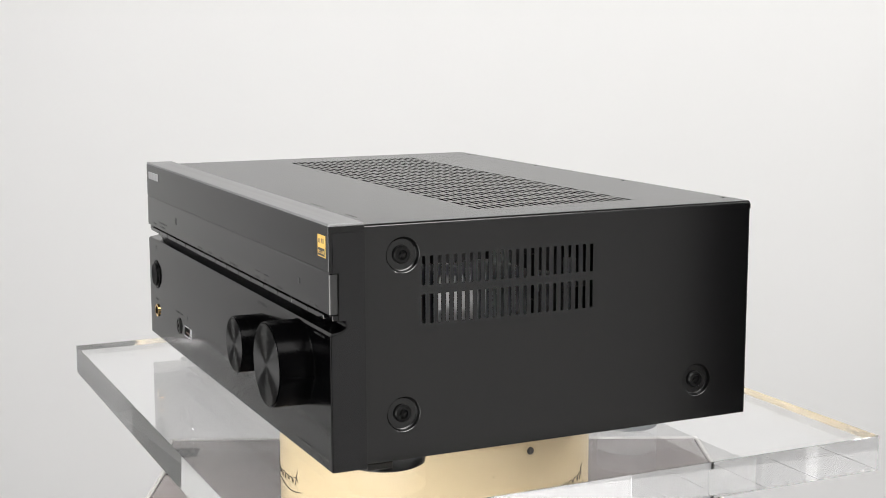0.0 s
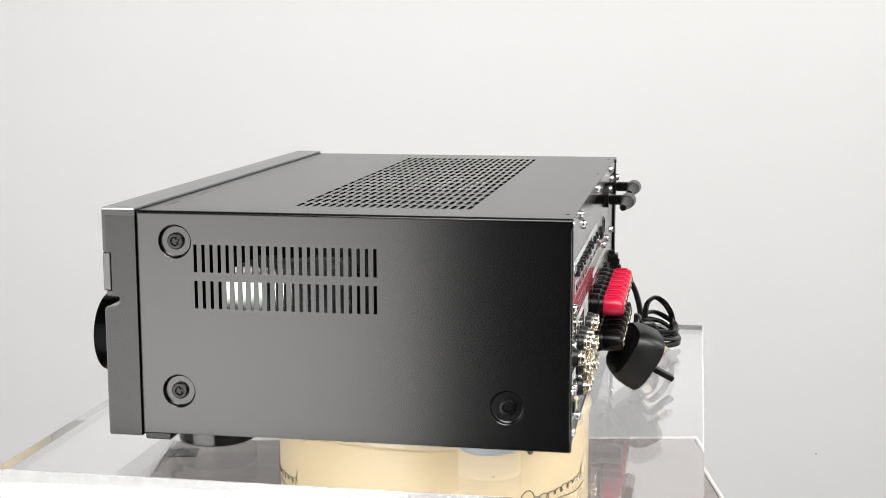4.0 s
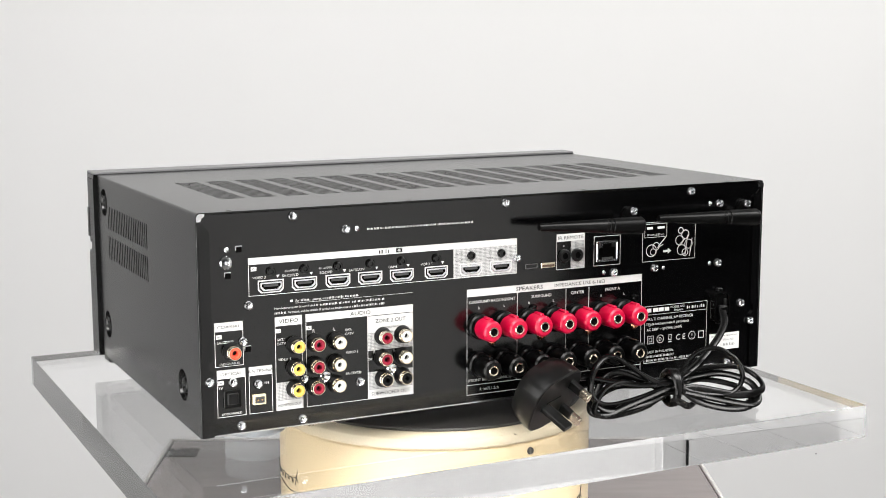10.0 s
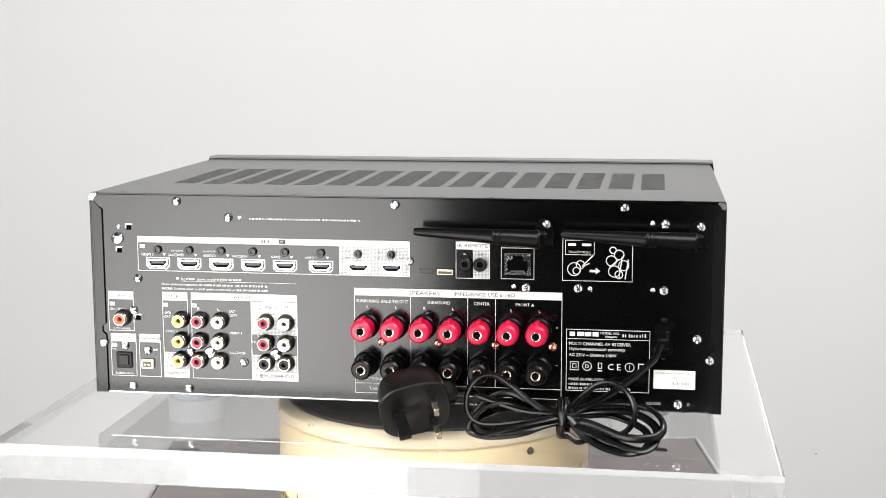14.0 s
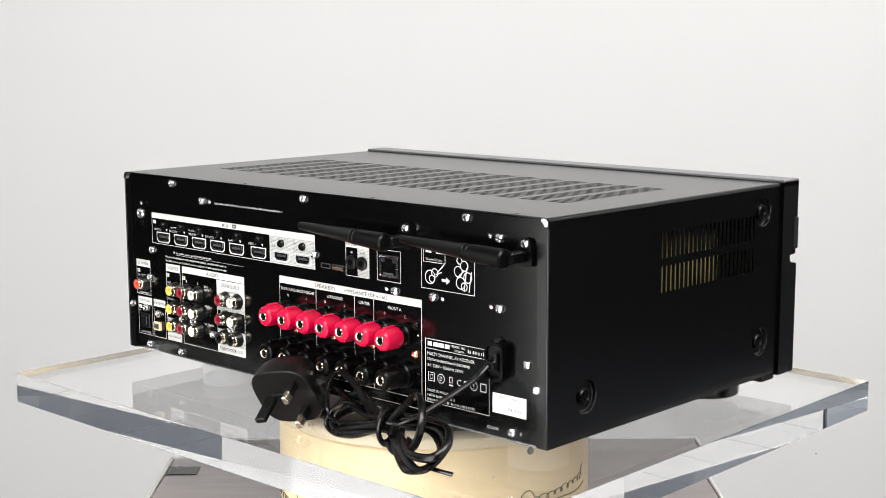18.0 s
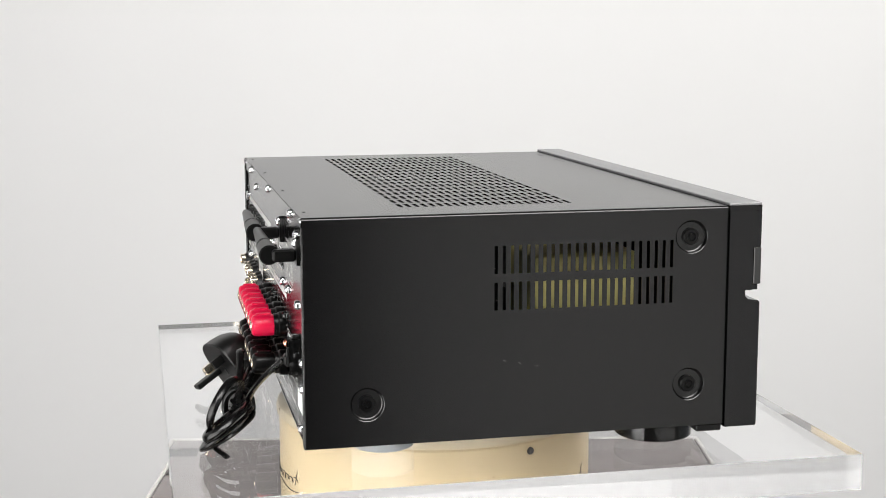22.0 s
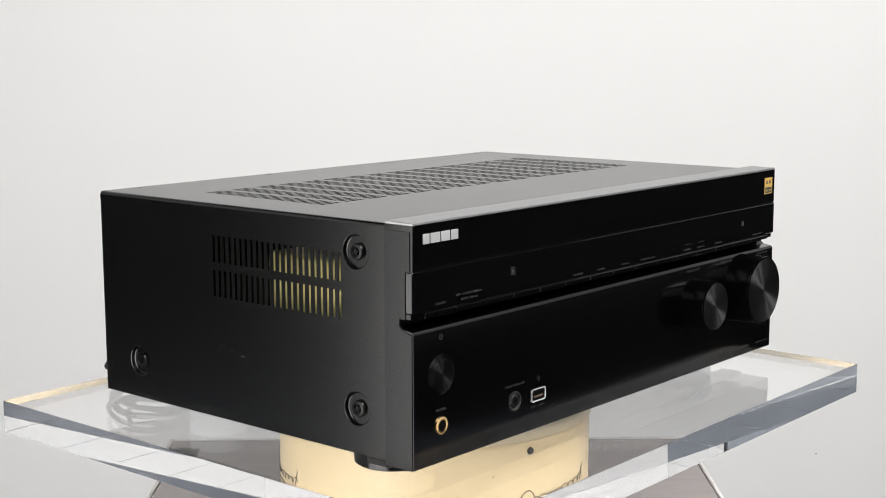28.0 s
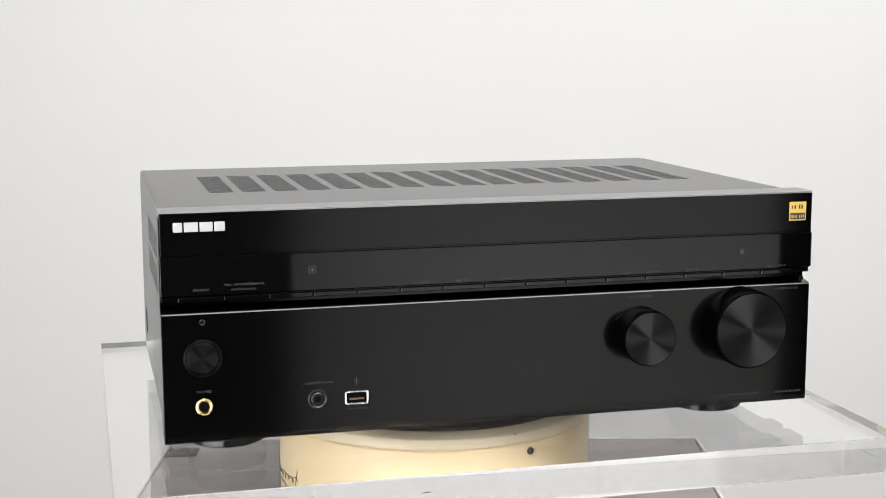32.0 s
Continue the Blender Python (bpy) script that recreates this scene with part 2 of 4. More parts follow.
def metres(m):
    q = m.copy()
    q.translation = m.translation / 1000
    return q


def on(face, u, v, w=0.0, spin=0.0):
    """The pose, in metres, of a mesh with its z axis out of the face at u, v."""
    return metres(face @ Matrix.Translation((u, v, w)) @ Matrix.Rotation(radians(spin), 4, "Z"))


def spline(pts, steps=8):
    """A smooth line through the points."""
    p = [Vector(q) for q in pts]
    p = [2 * p[0] - p[1]] + p + [2 * p[-1] - p[-2]]
    out = []
    for a, b, c, d in zip(p, p[1:], p[2:], p[3:]):
        for k in range(steps):
            t = k / steps
            out.append(0.5 * ((2 * b) + (c - a) * t + (2 * a - 5 * b + 4 * c - d) * t * t + (3 * b - a - 3 * c + d) * t ** 3))
    return out + [p[-2]]


# ---- the studio ----
def wall(name, x0, x1, y0, y1, z0, z1, material, label):
    return thing(name, label, "wall", kind="structure", g=G().box(x0, x1, y0, y1, z0, z1), material=material)


FLOOR_Z = -890
north = wall("wall_north", -2200, 2200, 1500, 1600, FLOOR_Z, 1900, M_WALL, "plain white matte studio wall")
wall("wall_south", -2200, 2200, -2600, -2500, FLOOR_Z, 1900, M_BEHIND, "dark grey wall behind the lamps")
# unseen side walls; panels added and toned for reflections in plate edges and gloss
for side, x0, x1 in (("west", -2300, -2200), ("east", 2200, 2300)):
    w = wall("wall_" + side, x0, x1, -2500, 1500, FLOOR_Z, 1900, M_SIDEWALL, "dark slate studio side wall with paler panels")
    xi = -2200 if side == "west" else 2200
    s = 1 if side == "west" else -1
    y0 = 450 if side == "west" else -550
    part("white_panel", G().box(xi - (0 if s > 0 else 14), xi + (14 if s > 0 else 0), y0, 1499, 180, 1899), M_WALL, w, "white upper wall panel")
    part("lower_panel", G().box(xi - (0 if s > 0 else 12), xi + (12 if s > 0 else 0), y0, 1485, FLOOR_Z + 1, -500), M_WALL if s > 0 else M_PALE, w, "pale lower wall panel")
    for z0, z1 in ((180, 1899), (FLOOR_Z + 1, -500)):
        ya, yb = (132, 448) if side == "west" else (-1300, -552)
        part("grey_panel", G().box(xi - (0 if s > 0 else 12), xi + (12 if s > 0 else 0), ya, yb, z0, z1), M_MID, w, "mid grey wall panel")
    if side == "west":
        part("white_panel", G().box(xi, xi + 14, -550, 130, 180, 1899), M_WALL, w, "white upper wall panel")
        part("pale_panel", G().box(xi, xi + 12, -1500, -560, 180, 1899), M_PALE, w, "pale blue-grey panel")
        part("pale_panel", G().box(xi, xi + 12, -1000, 130, FLOOR_Z + 1, -500), M_PALE, w, "pale blue-grey lower panel")
thing("floor", "plain grey studio floor", "floor", kind="structure", g=G().box(-2300, 2300, -2600, 1600, FLOOR_Z - 50, FLOOR_Z), material=M_FLOOR)
thing("ceiling", "dark grey studio ceiling", "ceiling", kind="structure", g=G().box(-2300, 2300, -2600, 1600, 1900, 1950), material=M_CEIL)

# a key softbox and a dim fill softbox on either side of the lens, close to the turntable
def stand(x, y, top, parent):
    pole = G().lathe([(11, FLOOR_Z + 20), (11, -300), (8, -298), (8, top)], 16, Matrix.Translation((x, y, 0)))
    part("pole", pole, M_PLAST, parent)
    for k in range(3):
        a = radians(120 * k + 30)
        part("leg", G().tube([(x + 10 * math.cos(a), y + 10 * math.sin(a), FLOOR_Z + 160), (x + 210 * math.cos(a), y + 210 * math.sin(a), FLOOR_Z + 8)], 8, 8), M_PLAST, parent)


def softbox(cx, cy, turn, hw, z0, z1, cloth, label):
    box = thing("softbox", label, "lamp", group="softboxes")
    box.matrix_basis = Matrix.Translation((cx, cy, 0)) @ Matrix.Rotation(radians(turn), 4, "Z")
    zc, hz = (z0 + z1) / 2, (z1 - z0) / 2
    ring = []
    for w, h, y in ((hw + 6, hz + 6, 12), (hw + 6, hz + 6, -20), (60, 60, -230)):
        ring += [(-w, y, zc - h), (w, y, zc - h), (w, y, zc + h), (-w, y, zc + h)]
    hood = G().add(ring, [(k * 4 + i, k * 4 + (i + 1) % 4, k * 4 + 4 + (i + 1) % 4, k * 4 + 4 + i) for k in range(2) for i in range(4)] + [(8, 9, 10, 11)])
    part("hood", hood, M_PLAST, box, "black fabric hood")
    part("diffuser", G().box(-hw, hw, -4, 0, z0, z1), cloth, box, "glowing white diffuser cloth")
    part("lamp_head", G().lathe([(52, 0), (52, 120), (44, 150), (20, 155)], 24, Matrix.Translation((0, -231, zc)) @ Matrix.Rotation(radians(90), 4, "X")), M_PLAST, box)
    stand(0, -300, zc - 40, box)


softbox(-0.378, -0.465, -31.2, 260, -430, 240, M_DIFFUSER, "black fabric softbox with bright white diffuser on a stand")
softbox(0.263, -0.506, 58.1, 251, -200, 300, M_DIFFUSER_DIM, "black fabric fill softbox with dim white diffuser on a stand")

# the table below the turntable
table = thing("side_table", "grey-brown lacquered square table with pale edge", "table")
TZ = -136
part("tabletop", G().box(-247, 247, -247, 247, TZ - 30, TZ, 1.5), M_TABLE, table)
rim = G()
for a in range(4):
    rim.box(-251, 251, 247.2, 251, TZ - 31, TZ + 0.6, 1, Matrix.Rotation(a * math.pi / 2, 4, "Z"))
part("edge_trim", rim, M_TABLE_EDGE, table)
leg = G().box(-22, 22, -22, 22, FLOOR_Z, TZ - 30, 2).mesh("leg")
for x in (-215, 215):
    for y in (-215, 215):
        part("leg", leg, M_TABLE, table, m=at(x, y, 0))

# the cream drum, which stands still
drum = thing("turntable", "round cream enamelled turntable base with black script mark", "turntable")
part("housing", G().lathe([(117, TZ), (117.5, TZ + 2), (117.5, -38), (116.5, -36.6), (60, -36.6)], 96), M_CREAM, drum)
part("lid_ring", G().lathe([(90, -36), (118.4, -36), (119.4, -35), (119.6, -32), (118.6, -29), (116, -27), (110, -25.4), (90, -25.4)], 96), M_CREAM_LID, drum, "chipped cream lid ring")
for a in (-55.5,):
    part("screw", G().lathe([(2.6, 0), (2.6, 1.2), (1.6, 2.0)], 12), M_DARKINK, drum, m=Matrix.Rotation(radians(a), 4, "Z") @ at(117.2, 0, -43, 0, 90, 0))


def script_mark(a0):
    """A flowing handwritten stroke with a line under it, no letters, bent round the drum."""
    g, pts = G(), []

    def bent(q, z):
        a = radians(a0) + q / 117.5
        return (117.8 * math.cos(a), 117.8 * math.sin(a), z - 80 + 0.06 * q)
    for i in range(110):
        k = i / 109
        pts.append(bent(12 + 58 * k + 2.6 * math.sin(i * 0.42), 2.3 * math.cos(i * 0.42) * (0.85 + 0.25 * math.sin(i * 0.13)) + 0.4))
    g.tube(pts, 0.34, 5)
    g.tube([bent(5 - 6 * math.cos(i / 4), 2 + 6.5 * math.sin(i / 4)) for i in range(22)], 0.36, 5)
    g.tube([bent(68 + 0.35 * i, -2.5 + 1.0 * i) for i in range(12)], 0.34, 5)
    g.tube([bent(77 - 3.2 * i, -6.5 - 1.5 * math.sin(i / 3)) for i in range(18)], 0.34, 5)
    return g


for a0 in (-59, -182):
    part("script_mark", script_mark(a0), M_SCRIPT, drum, "thin black handwritten stroke")
platter = part("platter", G().lathe([(60, -25.3), (110.6, -25.3), (111.2, -24.6), (110.4, -23.5), (50, -23.4)], 96), M_MAT, drum, "worn black rubber platter")

# the clear plate
plate = thing("acrylic_plate", "thick clear acrylic rectangular plate with polished edges", "plate",
              g=G().box(-243, 259.5, -223, 201.5, -23.2, 0, 0.12), material=M_ACRYL)
plate.visible_shadow = False

# ---- the receiver ----
receiver = thing("av_receiver", "black home cinema receiver with steel cover standing on clear plate", "receiver")


def steps(a, pitch, width, n):
    """Edges of n openings of that width at that pitch from a."""
    out = []
    for k in range(n):
        out += [a + k * pitch, a + k * pitch + width]
    return out


TOP_Z, BASE_Z, FOLD = 154.8, 15.3, 2.3
SEAM_Y = -143.5
# top sheet with 16 columns of 22 slots
xs = [LEFT_X + FOLD] + steps(-170, 22.33, 16.6, 16) + [RIGHT_X - FOLD]
ys = [SEAM_Y] + steps(-53.5, 5.15, 2.7, 22) + [REAR_Y + 1]
part("top_cover", G().grid(xs, ys, lambda i, j: i % 2 == 1 and j % 2 == 1, 1.0, Matrix.Translation((0, 0, TOP_Z))), M_COVER, receiver, "black satin steel top with slotted vents")


def dimple(cx, cy, a, m):
    """A square patch with a round pressed dish in it."""
    g, n = G(), 32
    rings = []
    sq = []
    for i in range(n):
        t = 2 * math.pi * (i + 0.5) / n
        c, s = math.cos(t), math.sin(t)
        k = a / max(abs(c), abs(s))
        sq.append((cx + k * c, cy + k * s, 0))
    rings.append(sq)
    for r, h in ((10.6, 0), (10.2, -0.3), (9.6, -2.4), (9.0, -2.8), (0.5, -2.8)):
        rings.append([(cx + r * math.cos(2 * math.pi * (i + 0.5) / n), cy + r * math.sin(2 * math.pi * (i + 0.5) / n), h) for i in range(n)])
    v = [p for ring in rings for p in ring]
    f = [(k * n + i, k * n + (i + 1) % n, (k + 1) * n + (i + 1) % n, (k + 1) * n + i) for k in range(len(rings) - 1) for i in range(n)]
    # corners of the square
    o = len(v)
    v += [(cx + a, cy + a, 0), (cx - a, cy + a, 0), (cx - a, cy - a, 0), (cx + a, cy - a, 0)]
    f += [(o + q, q * 8 + 3, q * 8 + 4) for q in range(4)]
    return g.add(v, f, m)


SIDE_SCREWS = [(-119.5, 136.0), (-119.5, 42.4), (85.0, 41.0)]
screw_black = G().lathe([(5.2, 0), (5.2, 1.4), (4.5, 2.3), (2.9, 2.5), (2.3, 1.3), (0.3, 1.1)], 24)
for k in range(2):
    screw_black.box(-2.2, 2.2, -0.5, 0.5, 1.4, 2.3, 0, Matrix.Rotation(k * math.pi / 2, 4, "Z"))
screw_black = screw_black.mesh("screw")

for face, s in ((RSIDE, 1), (LSIDE, -1)):
    # along the face: u is y on the right side, -y on the left
    A = 11.5
    yy = {SEAM_Y, REAR_Y + 1.5}
    zz = {BASE_Z, TOP_Z - FOLD}
    slots = steps(-107.6, 5.1, 2.1, 23)
    for cy, cz in SIDE_SCREWS:
        yy |= {cy - A, cy + A}
        zz |= {cz - A, cz + A}
    yy |= set(slots)
    zz |= {95.0, 112.1, 117.4, 134.5}
    yy, zz = sorted(yy), sorted(zz)

    def hole(i, j, yy=yy, zz=zz):
        y, z = (yy[i] + yy[i + 1]) / 2, (zz[j] + zz[j + 1]) / 2
        if any(abs(y - cy) < A and abs(z - cz) < A for cy, cz in SIDE_SCREWS):
            return True
        return (95 < z < 112.1 or 117.4 < z < 134.5) and any(a < y < b for a, b in zip(slots[::2], slots[1::2]))
    flip = Matrix.Diagonal((s, 1, 1, 1))
    g = G().grid(yy, zz, hole, 0.5, face @ flip)
    for cy, cz in SIDE_SCREWS:
        dish = dimple(cy, cz, A, face @ flip)
        g.add(dish.v, dish.f)
    # rounded upper edge and the lip at the back
    x0 = LEFT_X if s < 0 else RIGHT_X
    edge = [(x0 - s * FOLD * (1 - math.sin(t)), TOP_Z - FOLD * (1 - math.cos(t))) for t in (k * math.pi / 16 for k in range(9))]
    v = [(x, y, z) for y in (SEAM_Y, REAR_Y + 1.5) for x, z in edge]
    g.add(v, [(i, i + 1, 9 + i + 1, 9 + i) for i in range(8)])
    side = part("side_cover", g, M_COVER, receiver, "black satin steel side with two rows of vent slots")
    for cy, cz in SIDE_SCREWS:
        part("screw", screw_black, M_CAPBLACK, side, m=on(face, s * cy, cz, -2.8, 20))
    lip = G()
    lip.prism([(-s * 0, 15.4), (-s * 8.0, 15.4), (-s * 8.0, 56), (-s * 5.5, 58), (-s * 5.5, 62), (-s * 8.0, 64), (-s * 8.0, 143), (-s * 3, 148.5), (0, 148.5)],
              0, 1.2, Matrix(((1, 0, 0, x0 - s * 0.3), (0, 0, 1, REAR_Y + 0.4), (0, 1, 0, 0), (0, 0, 0, 1))))
    part("rear_lip", lip, M_COVER, side)
    part("rolled_edge", G().lathe([(0.9, 15.6), (0.9, 148.4)], 12, Matrix.Translation((x0 - s * 0.85, REAR_Y + 1.0, 0))), M_COVER, side)
    part("bare_corner", G().prism([(0.2, 149.6), (0.2, 152.4), (0.9, 153.6), (2.2, 154.4), (5.4, 154.4), (5.2, 152.6), (3.6, 151.8), (2.8, 149.6)], 0.3, 2.3, Matrix(((-s, 0, 0, x0), (0, 0, 1, REAR_Y), (0, 1, 0, 0), (0, 0, 0, 1)))), M_STEEL, side, "bare metal corner of the cover")

# chassis: bottom and what shows through the vents
part("bottom_panel", G().box(LEFT_X + 1.2, RIGHT_X - 1.2, -160, REAR_Y, BASE_Z, BASE_Z + 1.2), M_INSIDE, receiver)
part("circuit_board", G().box(-190, 200, -130, 110, 38, 40), M_BOARD, receiver)
sink = part("heat_sink", G().box(150, 200, -90, -26, 84, 87), M_HEAT, receiver, "bare aluminium heat sink behind the vents")
part("fin_plate", G().box(200, 204, -92, -66, 90, 113), M_HEAT, sink)
fin = G().box(150, 199, 0, 1.2, 87.1, 118).mesh("fin")
for k in range(13):
    part("fin", fin, M_HEAT, sink, m=at(0, -88 + 5 * k, 0))
part("transformer", G().box(-190, -120, -92, -24, 50, 125, 2), M_TRAFO, receiver, "yellow taped transformer behind the vents")
can = G().lathe([(14, 40), (15, 41), (15, 88), (14, 90), (12, 90)], 24).mesh("capacitor")
for x, y in ((-60, 20), (-20, 20), (20, 0), (-100, -40)):
    part("capacitor", can, M_PLAST, receiver, m=at(x, y, 0))
random.seed(5)
for k in range(40):
    x, y = random.uniform(-110, 130), random.uniform(-60, 60)
    part("component", G().box(x, x + random.uniform(3, 12), y, y + random.uniform(3, 10), 40.2, random.uniform(50, 125)), M_HEAT if k % 5 == 0 else M_PLAST, receiver)

# sheet added to keep the transformer out of sight behind the right vents
part("inner_shield", G().box(40, 41.2, -140, 110, 40.2, 150), M_INSIDE, receiver, "dull zinc sheet between the boards")

# feet
foot = G().lathe([(24, 0), (25, 0.8), (25.4, 6), (25.4, 13), (24, 15.3), (10, 15.3)], 48).mesh("foot")
pad = G().lathe([(18.5, 0), (20, 1), (20, 15.3), (8, 15.3)], 40).mesh("rear_foot")
for x in (-168, 171):
    part("foot", foot, M_FOOT, receiver, "glossy black round foot", at(x, -112, 0.25))
    part("rear_foot", pad, M_PAD, receiver, "grey rubber foot", at(-156.5 if x < 0 else 165.5, 67, 0.25))

# small bracket under the seam of the front
for x in (LEFT_X + 1, RIGHT_X - 19):
    part("bracket", G().box(x, x + 18, -143, -126, 10.5, 15.2, 0.8), M_PLAST, receiver)

# ---- front ----
FX0, FX1 = -210.2, 220.2
fp = G()
# profile in y, z: upper block, groove, lower block
prof = [(SEAM_Y - 0.4, 13.4), (FRONT_Y + 0.8, 13.4), (FRONT_Y, 14.2), (FRONT_Y, 92.7), (FRONT_Y + 0.3, 93.6), (FRONT_Y + 1.2, 94.5), (-157.5, 95.5), (-155.5, 97.5), (-155.5, 101.2),
        (FRONT_Y + 5.2, 101.2), (FRONT_Y + 5.2, 128.6), (FRONT_Y + 0.4, 128.6), (FRONT_Y + 0.2, 154.8), (SEAM_Y - 0.4, 154.8)]
fp.prism(prof, FX0, FX1, Matrix(((0, 0, 1, 0), (1, 0, 0, 0), (0, 1, 0, 0), (0, 0, 0, 1))))
front = part("front_panel", fp, M_FRONT, receiver, "black satin front panel with a full-width groove")
AXIS = Matrix(((0, 0, 1, 0), (1, 0, 0, 0), (0, 1, 0, 0), (0, 0, 0, 1)))
side_prof = [(SEAM_Y - 0.4, 13.6), (FRONT_Y + 1.4, 13.6), (FRONT_Y + 0.9, 14.6), (FRONT_Y + 0.9, 92.8), (-156.8, 95.2), (-155.0, 97.5), (-155.0, 101.4),
             (FRONT_Y + 5.6, 101.4), (FRONT_Y + 5.6, 129.0), (FRONT_Y + 2.2, 129.0), (FRONT_Y + 2.2, 151.4), (SEAM_Y - 0.4, 151.4)]
for x0, x1 in ((FX0 - 0.5, FX0), (FX1, FX1 + 0.5)):
    part("end_cheek", G().prism(side_prof, x0, x1, AXIS), M_CHEEK, front, "dark grey satin end of the front panel")
part("top_strip", G().box(FX0, FX1, FRONT_Y + 0.1, SEAM_Y - 0.6, 154.8, 156.6, 0.4), M_CAPSTRIP, front, "grey brushed metal strip along the top front edge")
part("upper_band", G().box(FX0 + 0.3, FX1 - 0.3, FRONT_Y - 0.2, FRONT_Y + 2, 129.5, 155.2, 0.3), M_BAND, front)
part("display_window", G().box(FX0 - 0.3, FX1 + 0.3, FRONT_Y - 0.1, FRONT_Y + 4.8, 104.9, 128.7, 0.5), M_GLOSS, front, "glossy black display window")
for x0, x1 in ((FX0 - 0.9, FX0 - 0.35), (FX1 + 0.35, FX1 + 0.9)):
    part("window_end", G().box(x0, x1, FRONT_Y + 0.2, FRONT_Y + 4.6, 105.4, 128.2, 0.15), M_ENDCAP, front, "dark grey satin end of the display window")
part("window_sill", G().box(FX0, FX1, FRONT_Y + 1.6, FRONT_Y + 6, 101.4, 104.8, 0.3), M_FRONT, front)
btn = G().box(-13.2, 13.2, FRONT_Y - 0.3, FRONT_Y + 1.5, 101.2, 103.9, 0.3).mesh("button")
for k in range(15):
    part("button", btn, M_GLOSS, front, m=at(-186.85 + 27.45 * k, 0, 0))


def knob(u, v, r, depth, name, label):
    base = G().lathe([(r * 1.01, 0), (r * 1.0, 1.0), (r * 1.0, 1.6), (r * 1.0, depth - 1.6), (r * 0.985, depth - 0.6), (r * 0.95, depth - 0.6), (r * 0.5, depth - 0.8), (0.4, depth - 0.8)], 72)
    k = part(name, base, M_KNOB, receiver, label, on(FRONT, u, v))
    part("face", G().lathe([(r * 0.945, depth - 0.3), (r * 0.945, depth), (0.05, depth - 0.2)], 72), M_TURNED, k, "radially brushed face")
    return k


knob(97.5, 66.0, 18.2, 19.5, "selector_knob", "round black turned-metal selector knob")
knob(168.2, 68.0, 25.8, 21.0, "volume_knob", "large round black turned-metal volume knob")
pw = part("power_button", G().lathe([(11.8, -1), (11.8, 0.4), (10.4, 0.9), (9.8, 0.6), (9.6, 1.6), (8.8, 2.2), (0.05, 1.9)], 48), M_TURNED_DARK, receiver, "round black power button", on(FRONT, -186.4, 66.2))
ph = part("phones_jack", G().lathe([(5.2, 0), (5.2, 1.0), (4.4, 1.4), (3.4, 1.2), (3.2, -4), (0.3, -4)], 32), M_GOLD, receiver, "gold-rimmed headphone jack", on(FRONT, -186.4, 36.0))
part("opening", G().lathe([(3.5, 0.2), (3.5, 0.9), (0.2, 0.9)], 28), M_HOLE_SHADE, ph)
mj = part("mic_jack", G().lathe([(6.4, 0), (6.4, 0.6), (5.4, 1.0), (4.4, 0.3), (3.6, 0.9), (2.0, 0.9), (1.7, -2), (0.3, -2)], 32), M_PLAST, receiver, "black microphone jack", on(FRONT, -116.4, 36.0))
part("opening", G().lathe([(2.0, 0.2), (2.0, 0.6), (0.2, 0.6)], 20), M_HOLE_SHADE, mj)


def rounded(w, h, c):
    """A rectangle with cut corners."""
    return [(-w + c, -h), (w - c, -h), (w - 0.3 * c, -h + 0.3 * c), (w, -h + c), (w, h - c), (w - 0.3 * c, h - 0.3 * c), (w - c, h), (-w + c, h), (-w + 0.3 * c, h - 0.3 * c), (-w, h - c), (-w, -h + c), (-w + 0.3 * c, -h + 0.3 * c)]


def ring_plate(w, h, t, d, b=0.4):
    """An upright rectangular collar."""
    return (G().box(-w / 2, w / 2, h / 2 - t, h / 2, -d, 0.8, b).box(-w / 2, w / 2, -h / 2, -h / 2 + t, -d, 0.8, b)
            .box(-w / 2, -w / 2 + t, -h / 2 + t, h / 2 - t, -d, 0.8, b).box(w / 2 - t, w / 2, -h / 2 + t, h / 2 - t, -d, 0.8, b))


collar = G()
rims = [[(x, y, z) for x, y in rounded(w, h, q)] for w, h, q, z in ((7.6, 4.4, 1.5, 0), (7.5, 4.3, 1.5, 0.7), (7.1, 3.9, 1.3, 0.9), (6.5, 3.3, 0.9, 0.6), (6.5, 3.3, 0.9, -0.9))]
n = len(rims[0])
collar.add([p for q in rims for p in q], [(k * n + i, k * n + (i + 1) % n, k * n + n + (i + 1) % n, k * n + n + i) for k in range(4) for i in range(n)])
usb = part("usb_port", collar, M_STEEL, receiver, "front socket with bright metal collar", on(FRONT, -91.8, 35.6))
part("opening", G().box(-6.5, 6.5, -3.2, 3.2, -0.5, 0.15), M_HOLE_SHADE, usb)
part("tongue", G().box(-4.6, 4.6, -1.4, -0.3, 0, 0.5), M_TONGUE, usb, "brown contact tongue")

# ---- print and lettering ----
FONT_MESH = {}


